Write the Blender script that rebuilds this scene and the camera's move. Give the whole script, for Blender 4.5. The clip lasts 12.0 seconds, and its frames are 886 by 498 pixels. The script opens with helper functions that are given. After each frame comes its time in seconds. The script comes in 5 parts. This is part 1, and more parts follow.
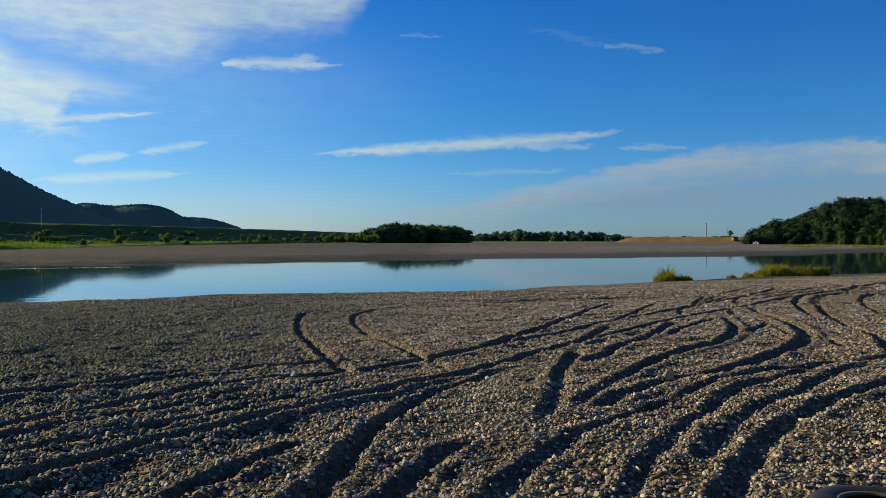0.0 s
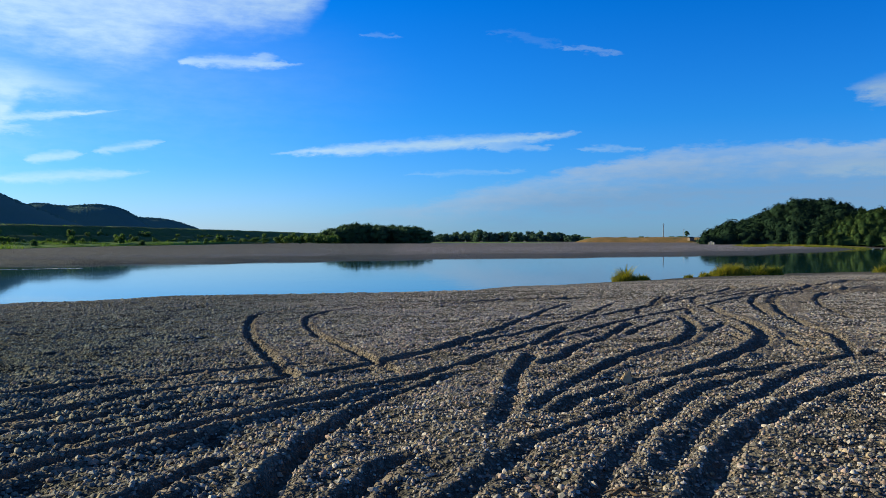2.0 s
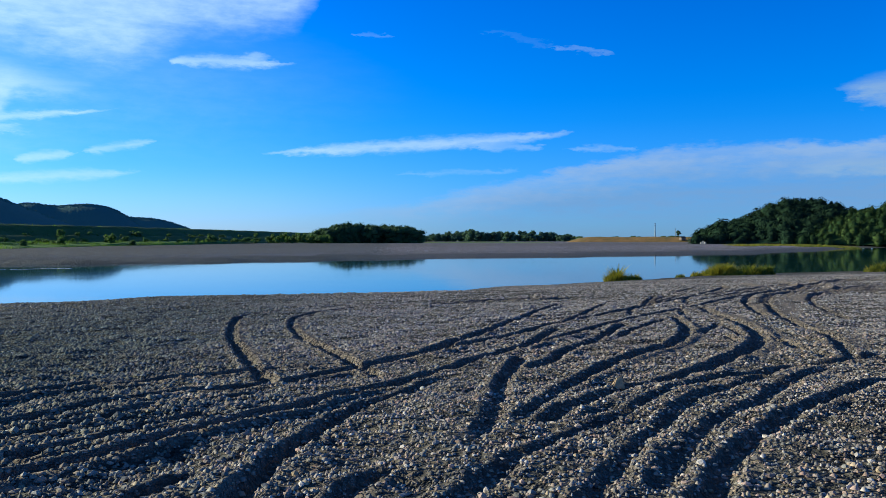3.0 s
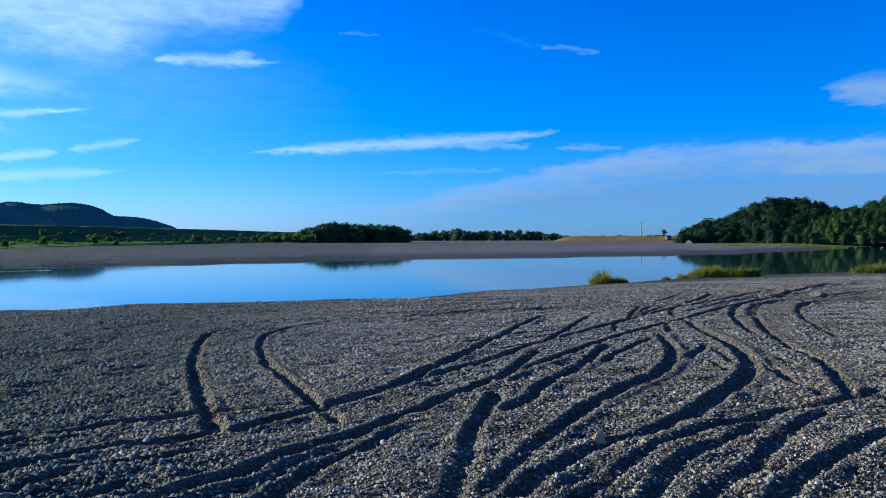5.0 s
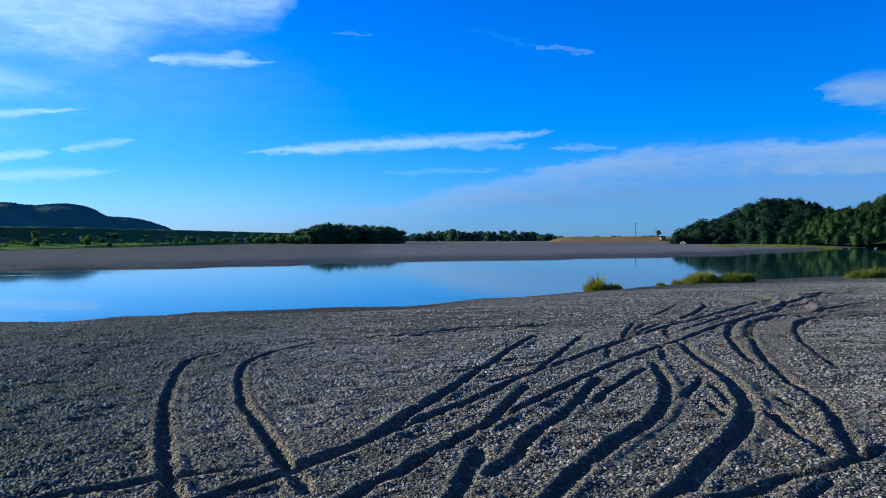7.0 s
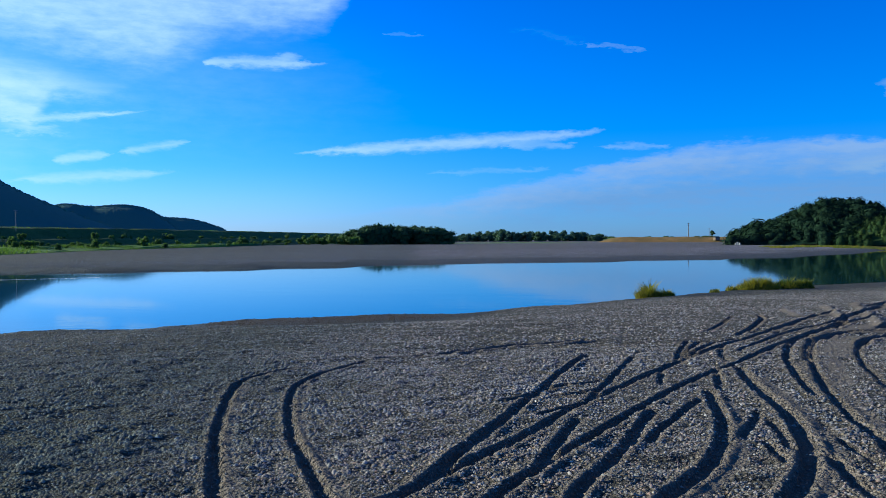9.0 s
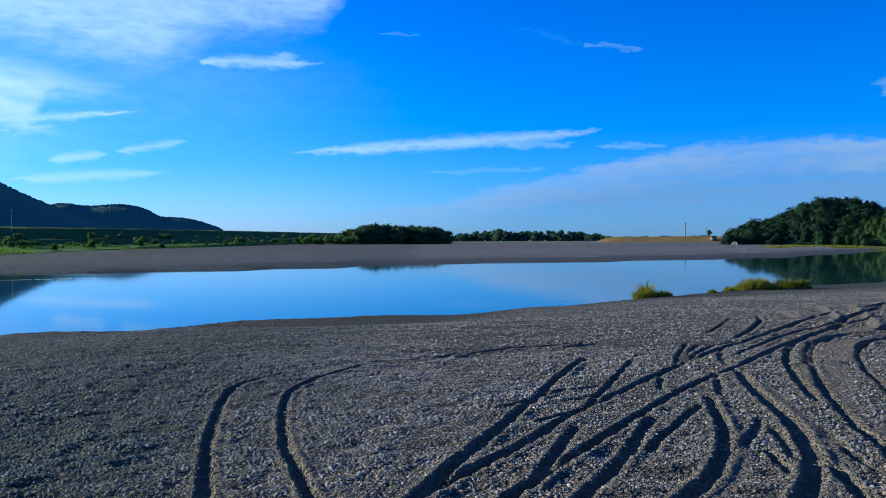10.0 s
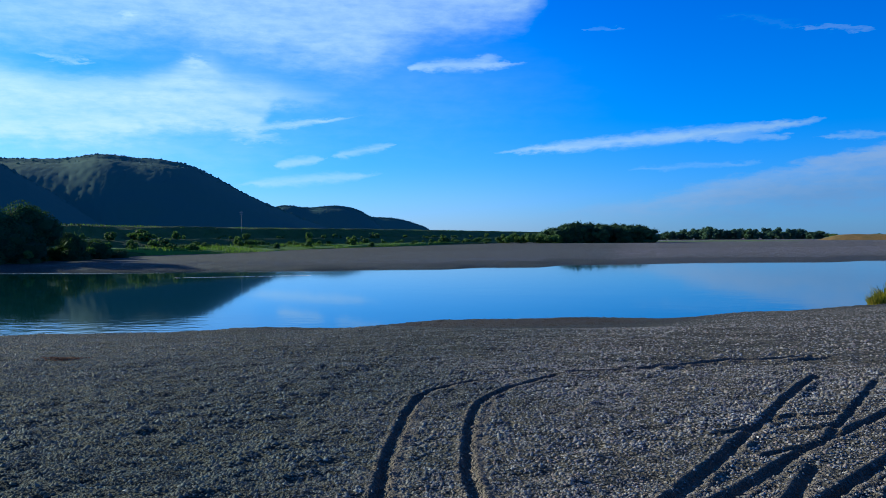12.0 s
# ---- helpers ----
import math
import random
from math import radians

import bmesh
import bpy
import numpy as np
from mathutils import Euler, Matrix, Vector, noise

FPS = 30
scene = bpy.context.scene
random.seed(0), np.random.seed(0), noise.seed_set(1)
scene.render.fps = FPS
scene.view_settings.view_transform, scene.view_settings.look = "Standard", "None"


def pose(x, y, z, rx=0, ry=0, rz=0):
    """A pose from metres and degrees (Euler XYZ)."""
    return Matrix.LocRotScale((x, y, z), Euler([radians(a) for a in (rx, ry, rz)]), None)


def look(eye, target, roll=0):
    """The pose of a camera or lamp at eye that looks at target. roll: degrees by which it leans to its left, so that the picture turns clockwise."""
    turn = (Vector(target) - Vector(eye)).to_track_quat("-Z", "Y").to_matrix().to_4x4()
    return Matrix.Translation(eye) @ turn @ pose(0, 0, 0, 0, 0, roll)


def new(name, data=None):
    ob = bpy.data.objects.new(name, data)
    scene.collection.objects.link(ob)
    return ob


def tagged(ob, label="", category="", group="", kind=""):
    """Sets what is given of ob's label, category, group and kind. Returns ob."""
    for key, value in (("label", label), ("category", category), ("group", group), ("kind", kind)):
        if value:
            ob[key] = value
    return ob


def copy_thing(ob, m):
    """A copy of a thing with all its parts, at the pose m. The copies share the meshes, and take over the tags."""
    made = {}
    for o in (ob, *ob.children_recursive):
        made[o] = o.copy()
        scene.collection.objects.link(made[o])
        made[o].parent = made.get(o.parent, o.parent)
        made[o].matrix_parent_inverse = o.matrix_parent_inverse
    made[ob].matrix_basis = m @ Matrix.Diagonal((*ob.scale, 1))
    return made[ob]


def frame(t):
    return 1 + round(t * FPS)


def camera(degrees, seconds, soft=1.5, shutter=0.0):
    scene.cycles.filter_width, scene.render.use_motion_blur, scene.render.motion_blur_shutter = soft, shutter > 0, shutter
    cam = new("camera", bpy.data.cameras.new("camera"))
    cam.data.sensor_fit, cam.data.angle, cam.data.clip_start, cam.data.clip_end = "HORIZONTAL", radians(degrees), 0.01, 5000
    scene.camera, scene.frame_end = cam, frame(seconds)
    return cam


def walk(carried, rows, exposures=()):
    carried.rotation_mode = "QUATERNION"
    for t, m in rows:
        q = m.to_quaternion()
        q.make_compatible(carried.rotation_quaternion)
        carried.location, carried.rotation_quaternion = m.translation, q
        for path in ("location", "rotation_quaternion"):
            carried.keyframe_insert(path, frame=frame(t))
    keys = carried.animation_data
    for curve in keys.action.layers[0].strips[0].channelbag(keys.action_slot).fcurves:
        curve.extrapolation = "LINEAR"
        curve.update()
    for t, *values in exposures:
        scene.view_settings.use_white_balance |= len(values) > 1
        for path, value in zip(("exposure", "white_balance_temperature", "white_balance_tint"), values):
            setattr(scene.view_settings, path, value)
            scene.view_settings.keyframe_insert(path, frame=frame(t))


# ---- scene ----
cam = camera(56.7, 12.0, soft=0.8)
METRES, EYE, TILT, LEAN, TURN = 5.0, 1.7, -0.67, 0.0, 0.0
ROWS = [
    (0.0, 0.0, 0.0, 0.0, 0.0, 0.0, -0.0),
    (0.5, 0.0007, 0.0006, -0.0011, -1.49, -0.01, 0.02),
    (1.0, 0.0051, 0.014, -0.0019, -2.08, -0.01, 0.03),
    (1.5, 0.0132, 0.0445, -0.0028, -2.41, 0.02, 0.05),
    (2.0, 0.0231, 0.084, -0.0037, -2.76, 0.03, 0.07),
    (2.5, 0.0338, 0.1234, -0.0045, -3.04, 0.01, 0.09),
    (3.0, 0.0443, 0.1613, -0.0045, -3.3, 0.01, 0.11),
    (5.0, 0.0975, 0.3162, 0.0675, -4.22, -0.07, 0.18),
    (5.5, 0.1111, 0.3499, 0.0903, -4.41, -0.06, 0.21),
    (6.0, 0.1233, 0.3812, 0.1152, -4.57, -0.06, 0.22),
    (6.5, 0.1337, 0.4109, 0.1459, -4.7, -0.07, 0.23),
    (8.5, 0.1453, 0.4702, 0.2623, -2.21, -0.05, 0.22),
    (9.0, 0.1451, 0.4679, 0.2859, -1.14, -0.07, 0.21),
    (9.5, 0.146, 0.4801, 0.2989, -1.25, -0.09, 0.22),
    (10.0, 0.1487, 0.5192, 0.3033, -1.34, -0.1, 0.23),
    (10.5, 0.1525, 0.5843, 0.3063, -0.22, -0.09, 0.24),
    (11.0, 0.1553, 0.66, 0.3088, 5.33, -0.08, 0.25),
    (11.5, 0.1575, 0.7415, 0.3116, 11.26, -0.1, 0.24),
    (12.0, 0.1565, 0.8277, 0.3116, 12.69, -0.13, 0.25),
]
EXPOSURES = [(0.0, 0.45, 8300.0, 10.0), (1.0, 0.58, 7600.0, 10.0), (2.0, 0.65, 6500.0, 10.0), (3.0, 0.65, 5700.0, 10.0), (5.5, 0.62, 5300.0, 10.0), (10.3, 0.6, 5300.0, 10.0), (11.3, 0.45, 5300.0, 10.0), (12.0, 0.42, 5300.0, 10.0)]
walk(cam, [(t, pose(0, 0, EYE, TILT, LEAN, TURN) @ pose(METRES * x, METRES * y, METRES * z, 90 + pitch, roll, yaw)) for t, x, y, z, yaw, pitch, roll in ROWS], EXPOSURES)

# ---- sky, sun ----
SUN_AZ, SUN_EL = -72.0, 14.5   # degrees to the right of ahead, degrees up
s_az, s_el = radians(SUN_AZ), radians(SUN_EL)
sun = new("sun", bpy.data.lights.new("sun", "SUN"))
sun.data.energy, sun.data.angle, sun.data.color = 5.0, radians(0.6), (0.96, 0.87, 0.53)
sun.matrix_world = look((0, 0, 60), (0 - math.sin(s_az) * 50, 0 - math.cos(s_az) * 50, 60 - math.tan(s_el) * 50))


class Nodes:
    """A small wrapper to wire shader nodes by name."""

    def __init__(self, tree):
        self.tree = tree
        tree.nodes.clear()

    def add(self, kind, ins=None, **props):
        n = self.tree.nodes.new(kind)
        for k, v in props.items():
            setattr(n, k, v)
        for k, v in (ins or {}).items():
            if isinstance(v, bpy.types.NodeSocket):
                self.tree.links.new(v, n.inputs[k])
            else:
                n.inputs[k].default_value = v
        return n

    def math(self, op, a, b=0.0, c=None, clamp=False):
        ins = {0: a, 1: b}
        if c is not None:
            ins[2] = c
        return self.add("ShaderNodeMath", ins, operation=op, use_clamp=clamp).outputs[0]

    def ramp(self, fac, stops, mode="LINEAR"):
        n = self.add("ShaderNodeValToRGB", {"Fac": fac})
        n.color_ramp.interpolation = mode
        e = n.color_ramp.elements
        while len(e) < len(stops):
            e.new(0.5)
        for el, (p, c) in zip(e, stops):
            el.position, el.color = p, (c[0], c[1], c[2], 1.0)
        return n.outputs["Color"]

    def mix(self, fac, a, b, blend="MIX"):
        n = self.add("ShaderNodeMix", data_type="RGBA", blend_type=blend)
        for i, v in ((0, fac), (6, a), (7, b)):
            if isinstance(v, bpy.types.NodeSocket):
                self.tree.links.new(v, n.inputs[i])
            elif i == 0:
                n.inputs[i].default_value = v
            else:
                n.inputs[i].default_value = (v[0], v[1], v[2], 1.0)
        return n.outputs[2]

    def noise(self, vec, scale, detail=4.0, rough=0.55, dim="3D"):
        return self.add("ShaderNodeTexNoise", {"Vector": vec, "Scale": scale, "Detail": detail, "Roughness": rough}, noise_dimensions=dim).outputs[0]


world = bpy.data.worlds.new("world")
scene.world = world
world.use_nodes = True
W = Nodes(world.node_tree)
sky = W.add("ShaderNodeTexSky", sky_type="NISHITA", sun_disc=False, sun_elevation=s_el, sun_rotation=s_az, altitude=100.0, air_density=1.0, dust_density=0.3, ozone_density=3.0)
coord = W.add("ShaderNodeTexCoord").outputs["Generated"]
xyz = W.add("ShaderNodeSeparateXYZ", {0: coord})
az = W.math("MULTIPLY", W.math("ARCTAN2", xyz.outputs[0], xyz.outputs[1]), 57.29578)
el = W.math("MULTIPLY", W.math("ARCSINE", xyz.outputs[2]), 57.29578)
# the vivid blue of a clear morning sky, deeper with height
heights = W.math("DIVIDE", el, 90.0, clamp=True)
high_tint = [(0.18, (0.003, 0.37, 0.92)), (0.24, (0.06, 0.34, 0.70)), (0.34, (0.17, 0.34, 0.52)), (1.0, (0.20, 0.29, 0.37))]
sunward_tint = W.ramp(heights, [(0.0, (0.35, 0.52, 0.97)), (0.03, (0.28, 0.50, 0.95)), (0.055, (0.18, 0.465, 0.92)), (0.09, (0.095, 0.43, 0.90))] + high_tint)
away_tint = W.ramp(heights, [(0.0, (0.24, 0.47, 1.0)), (0.045, (0.14, 0.45, 0.98)), (0.09, (0.06, 0.42, 0.93))] + high_tint)
tint = W.mix(W.add("ShaderNodeMapRange", {"Value": az, "From Min": -14.0, "From Max": 10.0}, interpolation_type="SMOOTHSTEP").outputs[0], sunward_tint, away_tint)
toward = W.math("COSINE", W.math("MULTIPLY", W.math("SUBTRACT", az, SUN_AZ), 0.01745329))
sky_col = W.add("ShaderNodeVectorMath", {0: W.mix(1.0, sky.outputs[0], tint, "MULTIPLY"), "Scale": W.add("ShaderNodeMapRange", {"Value": toward, "From Min": -0.2, "From Max": 0.45, "To Min": 2.4, "To Max": 2.8}).outputs[0]}, operation="SCALE").outputs[0]
flat = W.add("ShaderNodeCombineXYZ", {0: W.math("MULTIPLY", az, 0.22), 1: el, 2: 0.0}).outputs[0]
warp = W.math("SUBTRACT", W.noise(flat, 0.55, 5.0, 0.6), 0.5)
warp2 = W.math("SUBTRACT", W.noise(flat, 1.7, 6.0, 0.65), 0.5)
streak = W.noise(W.add("ShaderNodeCombineXYZ", {0: W.math("MULTIPLY", az, 0.12), 1: W.math("MULTIPLY", el, 0.9), 2: 3.0}).outputs[0], 1.0, 6.0, 0.62)
warp3 = W.math("SUBTRACT", W.noise(W.add("ShaderNodeCombineXYZ", {0: W.math("MULTIPLY", az, 0.45), 1: W.math("MULTIPLY", el, 1.2), 2: 7.0}).outputs[0], 1.3, 7.0, 0.62), 0.5)
warp4 = W.math("SUBTRACT", W.noise(W.add("ShaderNodeCombineXYZ", {0: W.math("MULTIPLY", az, 0.8), 1: W.math("MULTIPLY", el, 2.4), 2: 11.0}).outputs[0], 1.6, 6.0, 0.66), 0.5)
el_w = W.math("ADD", W.math("ADD", el, W.math("MULTIPLY", warp, 1.3)), W.math("ADD", W.math("MULTIPLY", warp3, 1.3), W.math("MULTIPLY", warp4, 0.5)))
az_w = W.math("ADD", az, W.math("MULTIPLY", warp2, 3.0))


def cloud(az0, el0, half_az, half_el, density, tilt=0.0, soft=1.0):
    """One cloud's cover: an ellipse in azimuth and height, frayed by the warped directions."""
    da = W.math("DIVIDE", W.math("SUBTRACT", az_w, az0), half_az)
    de = W.math("DIVIDE", W.math("SUBTRACT", W.math("SUBTRACT", el_w, el0), W.math("MULTIPLY", W.math("SUBTRACT", az_w, az0), tilt)), half_el)
    r = W.math("SQRT", W.math("ADD", W.math("MULTIPLY", da, da), W.math("MULTIPLY", de, de)))
    m = W.add("ShaderNodeMapRange", {"Value": r, "From Min": 1.25, "From Max": 1.25 - soft, "To Min": 0.0, "To Max": density}, interpolation_type="SMOOTHSTEP")
    return m.outputs[0]


def wisp(az0, el0, az1, el1, half, density, rise=0.7, fall=0.7):
    """A long thin cloud from one place in the sky to another, pointed at both ends."""
    a, e = W.math("ADD", az, W.math("MULTIPLY", warp3, 3.5)), W.math("ADD", el, W.math("ADD", W.math("MULTIPLY", warp3, 0.9), W.math("MULTIPLY", warp4, 0.45)))
    u = W.math("DIVIDE", W.math("SUBTRACT", a, az0), az1 - az0, clamp=True)
    top = rise / (rise + fall)
    thick = W.math("MULTIPLY", W.math("MULTIPLY", W.math("POWER", u, rise), W.math("POWER", W.math("SUBTRACT", 1.0, u), fall)), half / (top ** rise * (1 - top) ** fall))
    d = W.math("ABSOLUTE", W.math("SUBTRACT", e, W.math("MULTIPLY_ADD", u, el1 - el0, el0)))
    body = W.add("ShaderNodeMapRange", {"Value": W.math("DIVIDE", d, W.math("ADD", thick, 0.01)), "From Min": 1.5, "From Max": 0.0, "To Min": 0.0, "To Max": density}, interpolation_type="SMOOTHSTEP").outputs[0]
    return W.math("MULTIPLY", body, W.add("ShaderNodeMapRange", {"Value": thick, "From Min": half * 0.08, "From Max": half * 0.6}).outputs[0])


def along(stops, lo, hi):
    """A height in degrees that follows the azimuth through the given places."""
    f = W.math("DIVIDE", W.math("SUBTRACT", az, lo), hi - lo, clamp=True)
    return W.math("MULTIPLY", W.ramp(f, [((a - lo) / (hi - lo), (e / 20.0,) * 3) for a, e in stops]), 20.0)


def over(edge, fade):
    return W.add("ShaderNodeMapRange", {"Value": W.math("SUBTRACT", el_w, edge), "From Min": -fade * 0.5, "From Max": fade, "To Min": 0.0, "To Max": 1.0}, interpolation_type="SMOOTHSTEP").outputs[0]


def under(edge, fade):
    return W.add("ShaderNodeMapRange", {"Value": W.math("SUBTRACT", edge, el_w), "From Min": -fade * 0.5, "From Max": fade, "To Min": 0.0, "To Max": 1.0}, interpolation_type="SMOOTHSTEP").outputs[0]


# the high veil on the sun's side, and the brighter mass below it
veil_foot = along([(-50, 11.3), (-38, 11.5), (-31, 12.9), (-28, 12.4), (-24.4, 11.9), (-20, 11.3), (-17.5, 11.5), (-16, 12.3), (-14, 13.4), (-10, 13.8), (-7, 14.3), (-5.5, 15.8), (-4, 19.0)], -50.0, -4.0)
veil = W.math("MULTIPLY", W.math("MULTIPLY", over(veil_foot, 2.2), 0.68), W.add("ShaderNodeMapRange", {"Value": az_w, "From Min": -48.0, "From Max": -30.0, "To Min": 0.7, "To Max": 1.0}).outputs[0])
veil = W.math("MULTIPLY", veil, W.add("ShaderNodeMapRange", {"Value": el, "From Min": 23.0, "From Max": 17.5}).outputs[0])
veil = W.math("MULTIPLY", veil, W.add("ShaderNodeMapRange", {"Value": az, "From Min": -75.0, "From Max": -55.0}).outputs[0])
mass_top = along([(-60, 11.0), (-41, 10.9), (-37, 10.3), (-33, 10.5), (-31, 11.2), (-29.6, 12.0), (-28.2, 11.9), (-27, 11.2), (-25, 10.9), (-23, 10.4), (-20, 9.8), (-18.8, 8.6), (-17, 5.0)], -60.0, -17.0)
mass_foot = along([(-60, 5.0), (-41, 6.0), (-34.5, 6.4), (-31, 6.9), (-27.4, 7.1), (-25.6, 6.7), (-24.3, 8.7), (-21, 9.1), (-18, 9.4)], -60.0, -17.0)
mass = W.math("MULTIPLY", W.math("MULTIPLY", under(mass_top, 1.3), over(mass_foot, 1.0)), W.add("ShaderNodeMapRange", {"Value": az_w, "From Min": -19.5, "From Max": -30.0, "To Min": 0.35, "To Max": 0.92}).outputs[0])
CLOUDS = [
    veil, mass,
    wisp(-8.9, 5.88, 12.1, 7.24, 0.42, 0.72, 0.6, 0.55), wisp(5.0, 6.45, 10.6, 6.3, 0.28, 0.35),
    wisp(-14.9, 11.75, -6.9, 11.85, 0.4, 0.62, 0.5, 0.8), cloud(-9.6, 12.2, 0.9, 0.35, 0.4),
    wisp(-27.0, 7.3, -18.1, 8.42, 0.25, 0.66, 0.5, 1.0), cloud(-25.4, 6.8, 1.7, 0.4, 0.55),
    wisp(-24.5, 4.95, -20.8, 5.5, 0.34, 0.55), wisp(-20.6, 5.6, -16.1, 6.42, 0.28, 0.5),
    wisp(-27.0, 3.65, -16.8, 4.45, 0.36, 0.45), wisp(28.7, 9.35, 38.0, 8.4, 1.15, 0.7, 0.8, 0.5), cloud(31.6, 8.3, 1.0, 0.35, 0.4),
    wisp(10.8, 13.1, 15.2, 12.42, 0.20, 0.22), wisp(6.0, 14.3, 11.5, 13.0, 0.28, 0.06), wisp(-3.2, 13.9, 0.2, 13.85, 0.16, 0.14),
    cloud(-29.4, 11.7, 1.1, 0.4, 0.6), cloud(-33.5, 14.4, 0.4, 0.35, 0.6), wisp(-39.5, 11.5, -35.5, 11.2, 0.2, 0.4),
    cloud(-24.0, 10.5, 22.0, 5.5, 0.22, 0.0, 1.25), cloud(-38.0, 5.2, 16.0, 3.0, 0.45, 0.05, 1.2), cloud(29.0, 4.5, 2.2, 0.5, 0.3), cloud(32.5, 4.4, 2.6, 0.55, 0.4, 0.05),
    wisp(0.0, 4.6, 9.0, 4.75, 0.2, 0.18), wisp(12.0, 6.3, 17.0, 6.1, 0.2, 0.3),
    cloud(-60.0, 11.0, 18.0, 4.0, 0.7, 0.0), cloud(70.0, 9.0, 20.0, 3.0, 0.5, 0.0),
    cloud(120.0, 12.0, 25.0, 4.0, 0.5, 0.0), cloud(-130.0, 10.0, 25.0, 3.0, 0.5, 0.0),
]
# a long grey-lavender bank on the side away from the sun, its upper edge rising to the right
edge_el = along([(-14, 1.2), (-6, 1.7), (0.5, 2.5), (3.3, 3.05), (6.0, 3.8), (8.8, 4.35), (12.7, 5.2), (15.7, 5.65), (18.4, 6.05), (23.8, 6.3), (33, 6.3), (60, 6.0)], -14.0, 60.0)
below = W.add("ShaderNodeMapRange", {"Value": W.math("SUBTRACT", edge_el, el_w), "From Min": -0.15, "From Max": 0.55, "To Min": 0.0, "To Max": 1.0}, interpolation_type="SMOOTHSTEP").outputs[0]
foot = W.add("ShaderNodeMapRange", {"Value": el_w, "From Min": 0.4, "From Max": 2.6, "To Min": 0.3, "To Max": 1.0}, interpolation_type="SMOOTHSTEP").outputs[0]
reach = W.add("ShaderNodeMapRange", {"Value": az_w, "From Min": -14.0, "From Max": 9.0, "To Min": 0.0, "To Max": 0.8}, interpolation_type="SMOOTHSTEP").outputs[0]
bank = W.math("MULTIPLY", W.math("MULTIPLY", W.math("MULTIPLY", below, foot), reach), W.add("ShaderNodeMapRange", {"Value": W.math("ADD", streak, W.math("MULTIPLY", warp3, 0.5)), "From Min": 0.36, "From Max": 0.60, "To Min": 0.6, "To Max": 1.0}).outputs[0])
bank_col = W.mix(W.add("ShaderNodeMapRange", {"Value": W.math("SUBTRACT", edge_el, el_w), "From Min": 0.3, "From Max": 2.6}).outputs[0], (4.2, 5.8, 7.8), (2.4, 4.2, 6.6))
cover = CLOUDS[0]
for c in CLOUDS[1:]:
    cover = W.math("SUBTRACT", W.math("ADD", cover, c), W.math("MULTIPLY", cover, c))
frays = W.add("ShaderNodeMapRange", {"Value": streak, "From Min": 0.30, "From Max": 0.55, "To Min": 0.72, "To Max": 1.0}).outputs[0]
frays = W.math("MULTIPLY", frays, W.add("ShaderNodeMapRange", {"Value": warp3, "From Min": -0.2, "From Max": 0.12, "To Min": 0.72, "To Max": 1.0}).outputs[0])
cover = W.math("MULTIPLY", cover, frays, clamp=True)
# clouds are lit more strongly on the sun's side of the sky
lit = W.add("ShaderNodeMapRange", {"Value": toward, "From Min": -0.35, "From Max": 1.0, "To Min": 5.6, "To Max": 13.0}).outputs[0]
cloud_col = W.add("ShaderNodeVectorMath", {0: (0.75, 0.99, 1.08), "Scale": lit}, operation="SCALE").outputs[0]
sky_mix = W.mix(cover, W.mix(bank, sky_col, bank_col), cloud_col)
bg = W.add("ShaderNodeBackground", {"Color": sky_mix, "Strength": 0.055})
W.add("ShaderNodeOutputWorld", {0: bg.outputs[0]})


# ---- materials ----
def material(name, build, rough=0.9, spec=0.3, glow_through=0.0):
    m = bpy.data.materials.new(name)
    m.use_nodes = True
    n = Nodes(m.node_tree)
    b = n.add("ShaderNodeBsdfPrincipled", {"Roughness": rough, "Specular IOR Level": spec})
    out = n.add("ShaderNodeOutputMaterial", {0: b.outputs[0]})

    def put(key, v):
        if isinstance(v, bpy.types.NodeSocket):
            n.tree.links.new(v, b.inputs[key])
        else:
            b.inputs[key].default_value = (*v, 1.0) if isinstance(v, tuple) and len(v) == 3 else v
    build(n, put)
    if glow_through:   # thin leaves let sunlight through
        t = n.add("ShaderNodeBsdfTranslucent")
        src = b.inputs["Base Color"].links[0].from_socket
        n.tree.links.new(n.mix(1.0, src, (1.5, 1.6, 0.8), "MULTIPLY"), t.inputs[0])
        n.tree.links.new(n.add("ShaderNodeMixShader", {0: glow_through, 1: b.outputs[0], 2: t.outputs[0]}).outputs[0], out.inputs[0])
    return m


def bump(n, height, strength, distance):
    return n.add("ShaderNodeBump", {"Height": height, "Strength": strength, "Distance": distance}).outputs[0]


STONE_COLOURS = [(0.0, (0.055, 0.055, 0.058)), (0.14, (0.12, 0.122, 0.12)), (0.28, (0.22, 0.225, 0.21)), (0.38, (0.31, 0.22, 0.165)), (0.48, (0.27, 0.265, 0.255)), (0.58, (0.38, 0.25, 0.20)), (0.68, (0.36, 0.355, 0.335)),
                 (0.77, (0.40, 0.31, 0.19)), (0.86, (0.20, 0.205, 0.18)), (0.93, (0.34, 0.30, 0.25)), (0.985, (0.52, 0.50, 0.47))]


